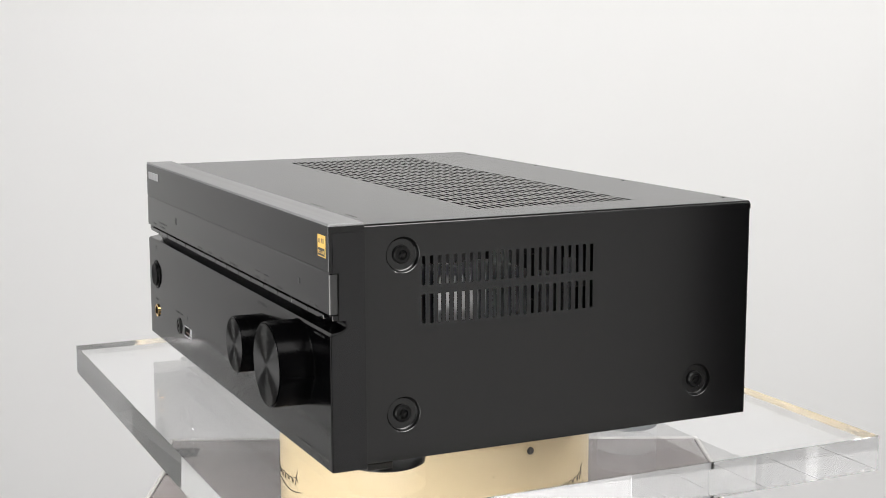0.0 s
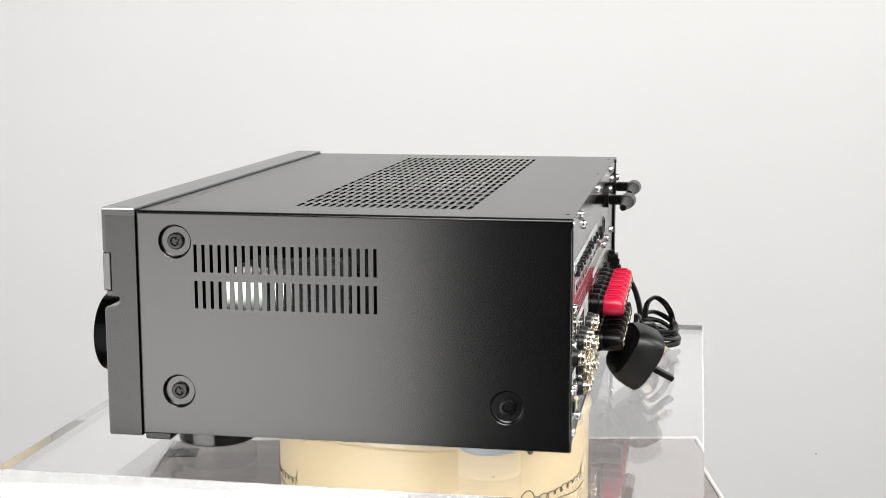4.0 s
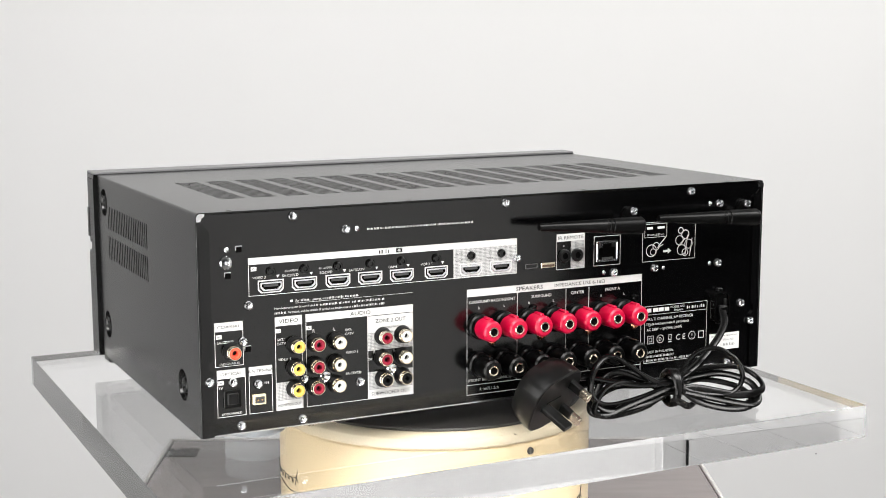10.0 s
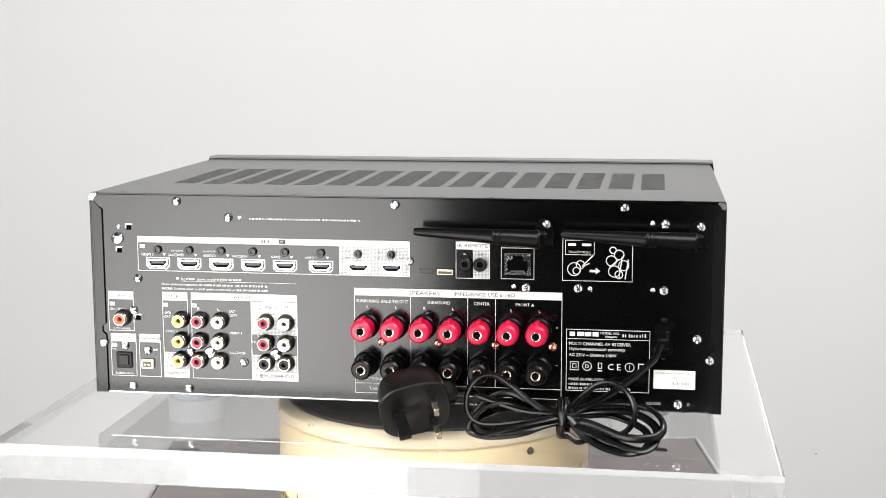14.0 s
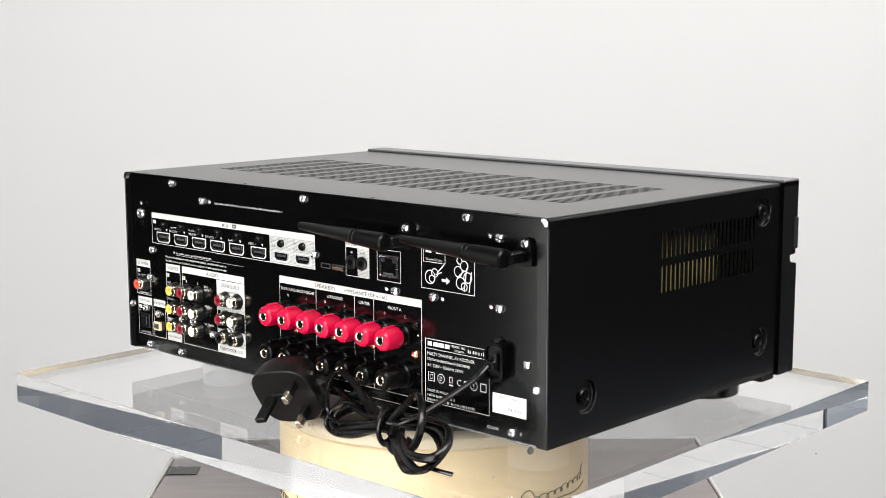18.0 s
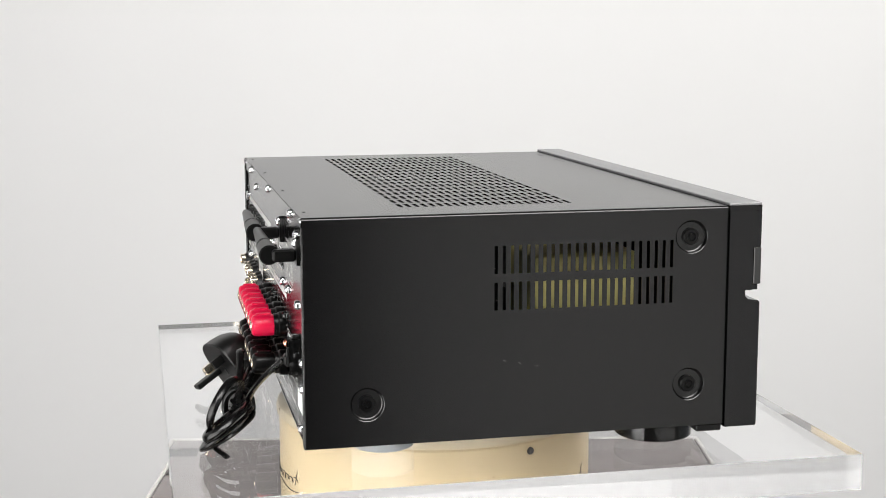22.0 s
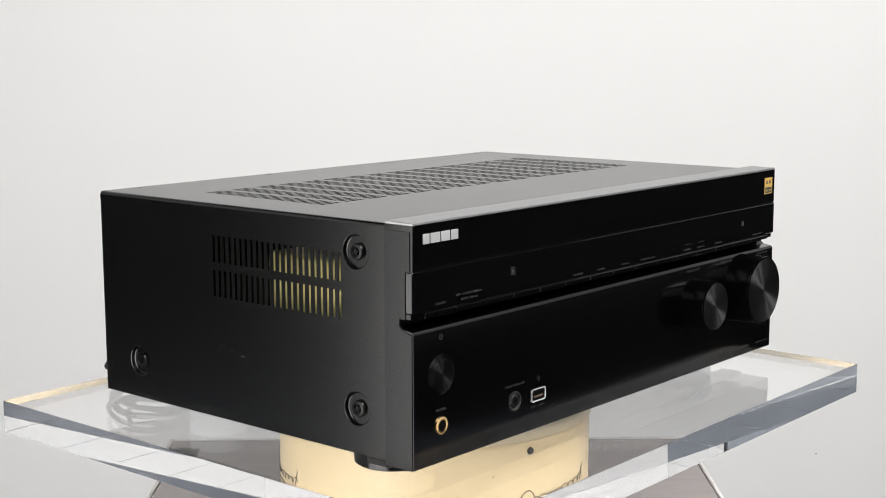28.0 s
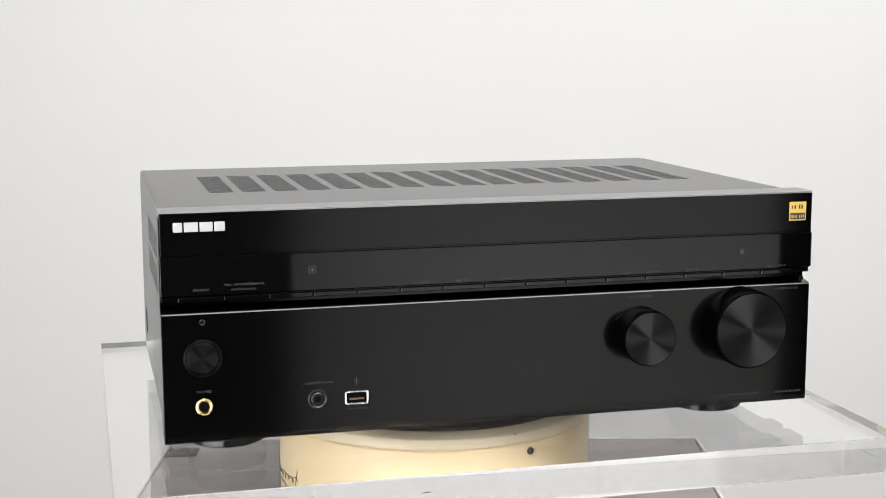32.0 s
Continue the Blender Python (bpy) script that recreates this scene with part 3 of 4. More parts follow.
def words(g, text, u, v, h, face, w=0.15, align="C", squeeze=1.0):
    """Adds flat lettering of cap height h at u, v on a face; align L, C or R."""
    if text not in FONT_MESH:
        cu = bpy.data.curves.new("text", "FONT")
        cu.body, cu.size, cu.resolution_u = text, 1.0, 2
        tmp = bpy.data.objects.new("text", cu)
        me = tmp.to_mesh()
        FONT_MESH[text] = ([tuple(p.co) for p in me.vertices], [tuple(p.vertices) for p in me.polygons])
        tmp.to_mesh_clear()
        bpy.data.objects.remove(tmp)
        bpy.data.curves.remove(cu)
    vs, fs = FONT_MESH[text]
    x0, x1 = min(p[0] for p in vs), max(p[0] for p in vs)
    k = h / 0.72
    kx = k * squeeze
    off = {"L": -x0, "C": -(x0 + x1) / 2, "R": -x1}[align]
    return g.add([(u + (p[0] + off) * kx, v - h / 2 + p[1] * k, w) for p in vs], fs, face)


def stuff(ob):
    ob["kind"] = "stuff"
    return ob


def bar(g, u0, u1, v0, v1, face, w=0.12):
    return g.add([(u0, v0, w), (u1, v0, w), (u1, v1, w), (u0, v1, w)], [(0, 1, 2, 3)], face)


def outline(g, u0, u1, v0, v1, face, t=0.36, w=0.12):
    bar(g, u0, u1, v1 - t, v1, face, w)
    bar(g, u0, u1, v0, v0 + t, face, w)
    bar(g, u0, u0 + t, v0 + t, v1 - t, face, w)
    return bar(g, u1 - t, u1, v0 + t, v1 - t, face, w)


def word_bars(g, u0, u1, v, h, face, seed, w=0.14):
    """Small bars in place of words that are not to be read."""
    rnd = random.Random(seed)
    u = u0
    while u < u1 - 1:
        n = min(u1, u + rnd.uniform(2.0, 6.5))
        q = u
        while q < n:
            bar(g, q, min(n, q + h * rnd.uniform(0.2, 0.42)), v - h / 2, v + h / 2 * rnd.uniform(0.35, 1.0), face, w)
            q += h * 0.66
        u = n + h * 0.6
    return g


def mixed(g, items, u, v, h):
    """A line of words; a number stands for a name of that width, drawn as bars."""
    for it in items:
        if isinstance(it, str):
            words(g, it, u, v, h, REAR, 0.15, "L", 0.92)
            vs = FONT_MESH[it][0]
            u += (max(p[0] for p in vs) - min(p[0] for p in vs)) * h / 0.72 * 0.92 + h * 0.6
        else:
            word_bars(g, u, u + it, v, h, REAR, int(it * 10))
            u += it + h * 0.6


# ---- rear panel; the u of REAR runs against x ----
rp = G().box(-205, 214.5, REAR_Y - 3, REAR_Y, BASE_Z + 0.6, 153.4)
rear = part("rear_panel", rp, M_REAR, receiver, "glossy black steel rear panel full of sockets and white print")
fl = G().prism([(-213, 153.4), (-213, 147), (-206, 145), (205, 145), (212, 147), (212, 153.4)], 0, 0.9,
               Matrix(((-1, 0, 0, 5), (0, 0, 1, REAR_Y + 0.05), (0, 1, 0, 0), (0, 0, 0, 1))))
part("top_flange", fl, M_REAR, rear)
part("bottom_edge", G().box(-204, 214, REAR_Y + 0.05, REAR_Y + 0.5, BASE_Z + 0.2, BASE_Z + 0.9), M_STEEL, rear)


def R(x):
    return -x


def header(name, u0, u1, v0, v1, text=None, hh=1.9, colour=M_INK, spread=1.25):
    g = bar(G(), u0, u1, v0, v1, REAR)
    ob = part(name, g, colour, rear, smooth=0)
    if text:
        part("lettering", words(G(), text, (u0 + u1) / 2, (v0 + v1) / 2, hh, REAR, 0.3, "C", spread), M_PLAST, rear, smooth=0)
    return ob


ink, dark = G(), G()
# digital video row
outline(ink, R(185.5), R(-3.2), 101.3, 125.3, REAR)
header("header_bar", R(185.5), R(-3.2), 121.0, 125.3)
word_bars(dark, R(98), R(89), 123.2, 2.6, REAR, 3, 0.3)
bar(dark, R(86), R(81.6), 121.8, 124.6, REAR, 0.28)
words(ink, "4K", R(83.8), 123.2, 1.8, REAR, 0.42)
for a, b, v0, v1 in ((44.4, -2.8, 101.7, 121.0), (168.6, 151.6, 33.2, 45), (106.2, 74.6, 59, 71), (106.2, 74.6, 33.2, 45), (-45.5, -56.2, 101.6, 120.5)):
    part("halftone_field", bar(G(), R(a), R(b), v0, v1, REAR, 0.1), M_HALF, rear, smooth=0)
bar(ink, R(44.6), R(44.2), 101.3, 121, REAR)
PORTS = [171.1, 148.9, 126.4, 104.2, 82.0, 57.2, 31.7, 9.1]
for x, t, du in zip(PORTS, ("VIDEO 2", "SA-CD/CD", "BD/DVD", "SAT/CATV", "GAME", "VIDEO 1"), (7.5, 9.3, 8, 9.2, 6.4, 7.2)):
    words(ink, t, R(x + du), 112.7, 1.7, REAR)
    ink.add([(R(x - 3.4), 113.6, 0.15), (R(x - 5.6), 113.6, 0.15), (R(x - 4.5), 111.8, 0.15)], [(0, 1, 2)], REAR)
for x in (148.9, 126.4):
    words(ink, "(for AUDIO)", R(x + 8.5), 115.6, 1.2, REAR)
for x, a, b in ((31.7, "OUT B/", "ZONE"), (9.1, "(TV)", "OUT A")):
    words(dark, a, R(x + 8.5), 117.4, 1.2, REAR)
    words(dark, b, R(x + 8.5), 113.4, 1.2, REAR)
words(dark, "ARC", R(1.8), 113.6, 1.2, REAR)
for x, z in ((182, 118.2), (205.2, 77.7), (204.6, 48.8), (167, 78), (146.6, 78)):
    bar(ink, R(x) - 1.8, R(x) + 1.8, z - 1.3, z + 1.3, REAR)
    words(dark, "IN", R(x), z, 1.4, REAR, 0.3)
# notices, and the maker's address, as bars
word_bars(ink, R(106.1), R(30.3), 138.4, 1.4, REAR, 11)
mixed(ink, ("For", 7.0, "patents, see", 22.0), R(155), 96.3, 1.5)
bar(ink, R(155), R(74.5), 94.6, 94.8, REAR)
mixed(ink, ("Manufactured under license from", 9.0, 15.0, 8.5, 13.0), R(169), 92.4, 1.5)
mixed(ink, (8.0, "Surround, and the double-D symbol are trademarks of", 7.5, 14.0), R(169), 89.4, 1.5)
bar(ink, R(158.6), R(157), 95.7, 97.1, REAR)
# small boxes
for u0, u1, v0, v1, h, t in ((208, 189.7, 58.9, 86.7, 81, "COAXIAL"), (207.2, 188.8, 27, 57, 51.3, "OPTICAL"), (186.7, 171.3, 27, 57, 51.3, "ANTENNA"),
                             (169.1, 151.1, 27, 87, 81, "VIDEO"), (148.7, 74.2, 27, 87, 82, "AUDIO")):
    outline(ink, R(u0), R(u1), v0, v1, REAR)
    header("header_bar", R(u0), R(u1), h, v1, t, 2.6 if t in ("VIDEO", "AUDIO") else 2.0, M_INK)
header("header_bar", R(106.2), R(74.6), 71.0, 81.6)
words(dark, "ZONE 2 OUT", R(90.4), 78.2, 2.6, REAR, 0.3)
words(dark, "(VARIABLE/FIXED)", R(90.4), 73.6, 1.3, REAR, 0.3)
header("header_bar", R(106.2), R(74.6), 27.4, 33.2, "SUBWOOFER OUT", 2.5, M_INK, 0.95)
header("header_bar", R(168.6), R(151.6), 27.4, 33.2, "MONITOR OUT", 1.7, M_INK, 0.95)
bar(ink, R(106.6), R(106.2), 27, 82, REAR)
for t, x, z, h in (("SAT/", 165.3, 72.5, 1.7), ("CATV", 165, 69.8, 1.7), ("VIDEO 1", 163.3, 59.6, 1.7), ("SAT/", 119.5, 74.5, 1.7), ("CATV", 119.2, 71.8, 1.7),
                   ("VIDEO 1", 117.6, 59.6, 1.7), ("SA-CD/CD", 116.5, 45.8, 1.7), ("R", 143.3, 75.8, 2.2), ("L", 129.3, 75.8, 2.2), ("R", 101.6, 58.0, 2.0),
                   ("L", 87.6, 58.0, 2.0), ("TV", 105, 53.4, 1.7), ("SA-CD/CD", 201, 74.2, 1.7), ("(ASSIGNABLE)", 198.8, 60.6, 1.5), ("TV", 205, 45.6, 1.7),
                   ("(ASSIGNABLE)", 198, 29.0, 1.5), ("FM", 175.2, 46, 1.7)):
    words(ink, t, R(x), z, h, REAR)
# loudspeaker field
outline(ink, R(34.8), R(-104.5), 21, 93.2, REAR)
header("header_bar", R(34.8), R(-104.5), 88.0, 93.2)
words(dark, "SPEAKERS", R(-13), 90.6, 2.7, REAR, 0.3, "C", 1.3)
words(dark, "IMPEDANCE USE 6-16\u03a9", R(-53), 90.6, 2.4, REAR, 0.3, "C", 1.2)
for x, z0 in ((-3.6, 27.9), (-42, 27.9), (-60.5, 27.9)):
    bar(ink, R(x) - 0.2, R(x) + 0.2, z0, 88, REAR)
bar(ink, R(34.8), R(-104.5), 27.6, 28.0, REAR)
for t, x, z, h, al in (("SURROUND BACK/HEIGHT", 15.6, 84.4, 2.1, "C"), ("SURROUND", -22.5, 84.4, 2.1, "C"), ("CENTER", -51.3, 84.4, 2.1, "C"), ("FRONT A", -80, 84.4, 2.1, "C"),
                       ("R", 25.6, 80.2, 1.9, "C"), ("L", 6.3, 80.2, 1.9, "C"), ("R", -13, 80.2, 1.9, "C"), ("L", -32.2, 80.2, 1.9, "C"), ("R", -70.8, 80.2, 1.9, "C"), ("L", -89.7, 80.2, 1.9, "C"),
                       ("(FRONT B/BI-AMP/ZONE 2)", 33.8, 31.0, 2.0, "L"), ("7.1ch/5.1.2ch", 25, 24.4, 2.0, "L"), ("+", -101.2, 69.6, 2.4, "C"), ("\u2013", -101.2, 44.6, 2.0, "C")):
    words(ink, t, R(x), z, h, REAR, align=al)
# remote, network and diagram fields
outline(ink, R(-34), R(-56.6), 101.1, 125.8, REAR)
header("header_bar", R(-34), R(-56.6), 120.5, 125.8, "IR REMOTE", 2.4)
words(ink, "IN", R(-40), 117.4, 1.5, REAR)
words(dark, "OUT", R(-50.6), 117.4, 1.5, REAR)
outline(ink, R(-64), R(-85.9), 101.4, 122.3, REAR)
outline(ink, R(-104.3), R(-149.8), 101.2, 129.4, REAR)
outline(ink, R(-106), R(-125), 118.4, 128.2, REAR, 0.3)
words(ink, "10 mm(13/32 in.)", R(-115.4), 120.4, 1.5, REAR)
bar(ink, R(-108), R(-113), 124.4, 126, REAR)
bar(ink, R(-117), R(-123), 124.4, 126, REAR)
arrow = [(R(-122), 107.2), (R(-126), 107.2), (R(-126), 105.8), (R(-129), 108), (R(-126), 110.2), (R(-126), 108.8), (R(-122), 108.8)]
ink.add([(u, v, 0.15) for u, v in arrow], [tuple(range(7))], REAR)


def ring_mark(g, u, v, r, t, face, w=0.15, n=20, a0=0.0, a1=2 * math.pi):
    p = [a0 + (a1 - a0) * i / n for i in range(n + 1)]
    vs = [(u + q * math.cos(a), v + q * math.sin(a), w) for a in p for q in (r - t, r)]
    return g.add(vs, [(2 * i, 2 * i + 1, 2 * i + 3, 2 * i + 2) for i in range(n)], face)


for du, dv, r in ((112, 109, 4.6), (113.5, 108, 2.6), (116, 112, 3), (136, 115, 3.6), (141, 119, 3.4), (138, 108, 4), (144, 112, 3.6), (141, 106, 2.8), (137, 122, 2.4)):
    ring_mark(ink, R(-du), dv, r, 0.6, REAR, 0.15, 16)
for a, b in (((118, 112), (124, 118)), ((117, 111), (122, 113)), ((141, 103), (143, 118)), ((145, 103), (147, 116)), ((135, 111), (141, 116))):
    d = Vector((R(-b[0]) - R(-a[0]), b[1] - a[1], 0)).normalized() * 0.35
    ink.add([(R(-a[0]) - d.y, a[1] + d.x, 0.16), (R(-a[0]) + d.y, a[1] - d.x, 0.16), (R(-b[0]) + d.y, b[1] - d.x, 0.16), (R(-b[0]) - d.y, b[1] + d.x, 0.16)], [(0, 1, 2, 3)], REAR)
# rating plate
outline(ink, R(-107.4), R(-161.9), 27.6, 69.1, REAR, 0.35)
bar(ink, R(-108), R(-161.5), 62.6, 62.9, REAR)
for k, wd in enumerate((3.6, 4.6, 4.2, 4.0)):
    bar(ink, R(-109.5 - 5 * k), R(-109.5 - 5 * k - wd), 64.6, 67.4, REAR)
words(ink, "MODEL NO.", R(-136), 67.0, 1.7, REAR)
words(ink, "\u041c\u043e\u0434\u0435\u043b\u044c:", R(-137), 64.6, 1.5, REAR)
word_bars(ink, R(-144), R(-160), 65.8, 2.4, REAR, 21)
words(ink, "MULTI CHANNEL AV RECEIVER", R(-109.3), 59.6, 2.1, REAR, align="L")
words(ink, "\u041c\u0443\u043b\u044c\u0442\u0438\u043a\u0430\u043d\u0430\u043b\u044c\u043d\u044b\u0439 \u0440\u0435\u0441\u0438\u0432\u0435\u0440", R(-109.3), 56.0, 2.0, REAR, align="L")
words(ink, "AC 230V ~ 50/60Hz 240W", R(-109.3), 52.0, 2.0, REAR, align="L")
outline(ink, R(-110), R(-115.6), 41.6, 47.4, REAR, 0.35)
outline(ink, R(-111.4), R(-114.2), 43, 46, REAR, 0.3)
ring_mark(ink, R(-121.2), 44.5, 3.1, 0.4, REAR)
words(ink, "D", R(-121.2), 44.5, 2.6, REAR)
bar(ink, R(-128.2), R(-131.2), 41.2, 42.0, REAR)
outline(ink, R(-128.4), R(-131), 43.0, 47.0, REAR, 0.4)
words(ink, "C E", R(-139), 44.5, 4.2, REAR)
ring_mark(ink, R(-149), 44.5, 3.1, 0.4, REAR)
words(ink, "!", R(-149), 44.5, 3.4, REAR)
outline(ink, R(-154.5), R(-159.5), 41.8, 47.2, REAR, 0.6)
words(ink, "MADE IN MALAYSIA", R(-109.3), 35.6, 1.9, REAR, align="L")
word_bars(ink, R(-109.3), R(-133), 32.4, 1.8, REAR, 22)
word_bars(ink, R(-109.3), R(-150), 29.6, 1.7, REAR, 23)
words(ink, "CEL/CEK", R(-165), 20.9, 1.8, REAR)
words(ink, "D", R(-187.5), 20.9, 1.8, REAR)
stuff(part("white_print", ink, M_INK, rear, "white printed lettering and borders", smooth=0))
stuff(part("dark_print", dark, M_PLAST, rear, smooth=0))
lab = part("serial_label", bar(G(), R(-164.6), R(-191.5), 31, 43.5, REAR, 0.25), M_LABEL, rear, "small white paper label", smooth=0)
lb = word_bars(G(), R(-166.5), R(-189), 41.6, 1.2, REAR, 31, 0.4)
words(lb, "SERIAL NO.", R(-182), 38.4, 1.4, REAR, 0.4)
word_bars(lb, R(-177), R(-189), 34.8, 2.0, REAR, 33, 0.4)
stuff(part("label_print", lb, M_LABELINK, rear, smooth=0))

# screws
zinc = G().lathe([(3.0, 0), (3.0, 1.0), (2.5, 1.9), (1.5, 2.3), (0.9, 1.7), (0.2, 1.5)], 20)
for k in range(2):
    zinc.box(-1.7, 1.7, -0.3, 0.3, 1.6, 2.25, 0, Matrix.Rotation(k * math.pi / 2 + 0.5, 4, "Z"))
zinc = zinc.mesh("screw")
random.seed(8)
for x, z in ((156.3, 149.6), (6.3, 149.6), (-144.3, 149.7), (120.7, 139), (185.8, 95.8), (-114.9, 96.4), (-170.2, 96.2), (-192.1, 64.7), (-200.4, 50.8), (192.1, 20.4),
             (212, 50.4), (151.7, 19.9), (-180.7, 20.9), (-80.7, 96), (-170.3, 139.5), (-192.7, 138.5), (-94.1, 138.6), (-2.9, 111.8), (189.9, 73.6), (196.9, 48.5), (180.6, 45.7),
             (149.9, 45.7), (112, 39.4)):
    w = 0.9 if z > 146 or x > 206 or x < -198 else (3.2 if x in (-94.1, -192.7) else 0)
    part("screw", zinc, M_STEEL, rear, m=on(REAR, R(x), z, w, random.uniform(0, 90)))
bigscrew = G().lathe([(4.2, 0), (4.2, 0.8), (3.4, 1.8), (1.9, 2.3), (1.2, 1.6), (0.2, 1.4)], 20).mesh("ground_screw")
for x, z in ((199.5, 123.3), (135.8, 45.6), (89.5, 45.5)):
    part("ground_screw", bigscrew, M_STEEL, rear, m=on(REAR, R(x), z, 0, 30))
dot = G().lathe([(1.5, 0), (1.5, 0.3), (0.8, 0.8), (0.2, 0.9)], 14).mesh("rivet")
for x, z in ((198.8, 131.2), (112.9, 138.9), (-72.4, 96.4), (-122.5, 96), (-163, 96.3), (-162.1, 139.9)):
    part("rivet", dot, M_STEEL, rear, m=on(REAR, R(x), z))
# square slots: thin black plates laid on as the shade of a hole
for x, z in ((191.3, 131.2), (198.6, 115.3), (186.8, 68.6)):
    hole_part = part("slot", G().box(-1.9, 1.9, -1.9, 1.9, 0.02, 0.08), M_HOLE_SHADE, rear, m=on(REAR, R(x), z))
    part("cut_edge", G().box(-2.2, 2.2, 1.7, 2.2, 0.02, 0.2).box(-2.2, -1.8, -0.6, 1.7, 0.02, 0.2), M_STEEL, hole_part)

# sockets
sh = [(-6.9, 2.5), (6.9, 2.5), (6.9, -0.6), (4.9, -2.6), (-4.9, -2.6), (-6.9, -0.6)]


def band(pts, k0, k1, h0, h1):
    """A collar that follows the outline pts, between two scales."""
    g, n = G(), len(pts)
    v = [(x + (k0 if x > 0 else -k0), y + (k0 if y > 0 else -k0), h) for h in (h0, h1) for x, y in pts] + [(x + (k1 if x > 0 else -k1), y + (k1 if y > 0 else -k1), h) for h in (h0, h1) for x, y in pts]
    f = []
    for i in range(n):
        j = (i + 1) % n
        f += [(i, j, n + j, n + i), (2 * n + i, 3 * n + i, 3 * n + j, 2 * n + j), (n + i, n + j, 3 * n + j, 3 * n + i), (i, 2 * n + i, 2 * n + j, j)]
    return g.add(v, f)


shell, plate_line = band(sh, 0.1, -0.8, -4, 0.9).mesh("video_socket"), band(sh, 1.5, 0.75, 0, 0.2).mesh("white_outline")
inner = G().prism([(x * 0.93, y * 0.88) for x, y in sh], -0.4, 0.16).mesh("opening")
tongue = G().box(-4.6, 4.6, -0.2, 1.2, 0.1, 0.7).mesh("tongue")
blackscrew = G().lathe([(2.9, 0), (2.9, 1.4), (2.3, 2.4), (1.3, 2.5), (1.0, 1.6), (0.2, 1.5)], 20).mesh("black_screw")
for x in PORTS:
    hd = part("video_socket", shell, M_STEEL, receiver, "rear video socket with bright metal shell", on(REAR, R(x), 106.8))
    part("white_outline", plate_line, M_INK, hd)
    part("opening", inner, M_HOLE_SHADE, hd)
    part("tongue", tongue, M_INSIDE, hd)
    part("black_screw", blackscrew, M_FOOT, rear, m=on(REAR, R(x), 116.0))

bez = G().lathe([(5.9, 0), (5.9, 0.8), (5.5, 1.4), (5.2, 3.6), (4.8, 4.2), (4.2, 4.2)], 32).mesh("rca_jack")
sleeve = G().lathe([(4.5, 1), (4.5, 5.6), (4.25, 5.9), (4.25, 7.9), (4.05, 8.2), (3.75, 8.2), (3.6, 7.2), (3.4, 7.2)], 28, close=False).mesh("sleeve")
core = G().lathe([(3.65, 2.6), (3.65, 7.4), (3.3, 7.8), (1.9, 7.8), (1.6, 4), (0.2, 4)], 24).mesh("insert")
nut = G().lathe([(5.6, 0.5), (5.6, 2.9), (4.3, 3.3)], 28).mesh("nickel_nut")
JACKS = [(156.9, 66.6, M_YELLOW), (157.3, 52.3, M_YELLOW), (157.7, 38.7, M_YELLOW), (97.1, 38.6, M_PLAST), (83.3, 38.5, M_PLAST), (198.5, 66.7, M_ORANGE)]
JACKS += [(x, z, M_RCARED) for x, z in ((143.6, 66.5), (144, 52.2), (144.4, 38.6), (97.1, 66.5), (97.3, 52.2))]
JACKS += [(x, z, M_WHITE) for x, z in ((129.2, 66.5), (129.6, 52.2), (129.9, 38.6), (83.1, 66.4), (83.2, 52.1))]
COLOUR = {M_YELLOW: "yellow", M_PLAST: "black", M_ORANGE: "coral", M_RCARED: "red", M_WHITE: "white"}
cores = {c: core.copy() for c in COLOUR}
for x, z, c in JACKS:
    jk = part("rca_jack", bez, M_PLAST, receiver, f"phono socket with {COLOUR[c]} insert", on(REAR, R(x - 1.1), z + 1.5))
    part("sleeve", sleeve, M_SHELL, jk)
    part("insert", cores[c], c, jk, COLOUR[c] + " insert")

base = G().lathe([(8.6, 0), (8.6, 4), (7.6, 5.0), (7.4, 7.6)], 32).mesh("speaker_terminal")
cap = G().lathe([(6.9, 7.8), (7.2, 8.6), (7.2, 18.6), (6.8, 21.0), (5.6, 22.2), (2.7, 22.4), (2.6, 17), (0.3, 17)], 32, wave=[0.0, 0.014, 0.014, 0.022, 0.02, 0, 0, 0]).mesh("cap")
wing = G().box(-1.4, 1.4, 6.4, 8.4, 9.5, 19, 0.5).mesh("wing")
post = G().lathe([(3.3, 21.7), (3.4, 22.7), (3.1, 23.1), (2.4, 22.8), (2.1, 21.5)], 24, close=False).mesh("post")
bore = G().lathe([(2.2, 18.5), (2.2, 21.7), (0.2, 21.7)], 20).mesh("bore")
capb, wingb = cap.copy(), wing.copy()
for x in (25.6, 6.3, -13, -32.2, -51.5, -70.8, -89.7):
    for z, cm, wm, c, t in ((67.8, cap, wing, M_RED, "red"), (41.8, capb, wingb, M_CAPBLACK, "black")):
        tm = part("speaker_terminal", base, M_CAPBLACK, receiver, f"loudspeaker binding post with {t} cap", on(REAR, R(x + 0.6), z))
        part("cap", cm, c, tm, t + " screw cap")
        part("wing", wm, c, tm)
        part("post", post, M_SHELL, tm)
        part("bore", bore, M_HOLE_SHADE, tm)
copper = G().lathe([(3.0, 0), (3.0, 0.9), (2.2, 2.0), (1.2, 2.3), (0.8, 1.6), (0.2, 1.5)], 16).mesh("copper_screw")
for x in (15.8, -22.4, -60.6, -98.5):
    part("copper_screw", copper, M_COPPER, rear, "copper-coloured screw", on(REAR, R(x), 56.8))
for x, z in ((-16, 76), (-32, 76), (-99, 76)):
    part("black_screw", blackscrew, M_FOOT, rear, m=on(REAR, R(x), z))

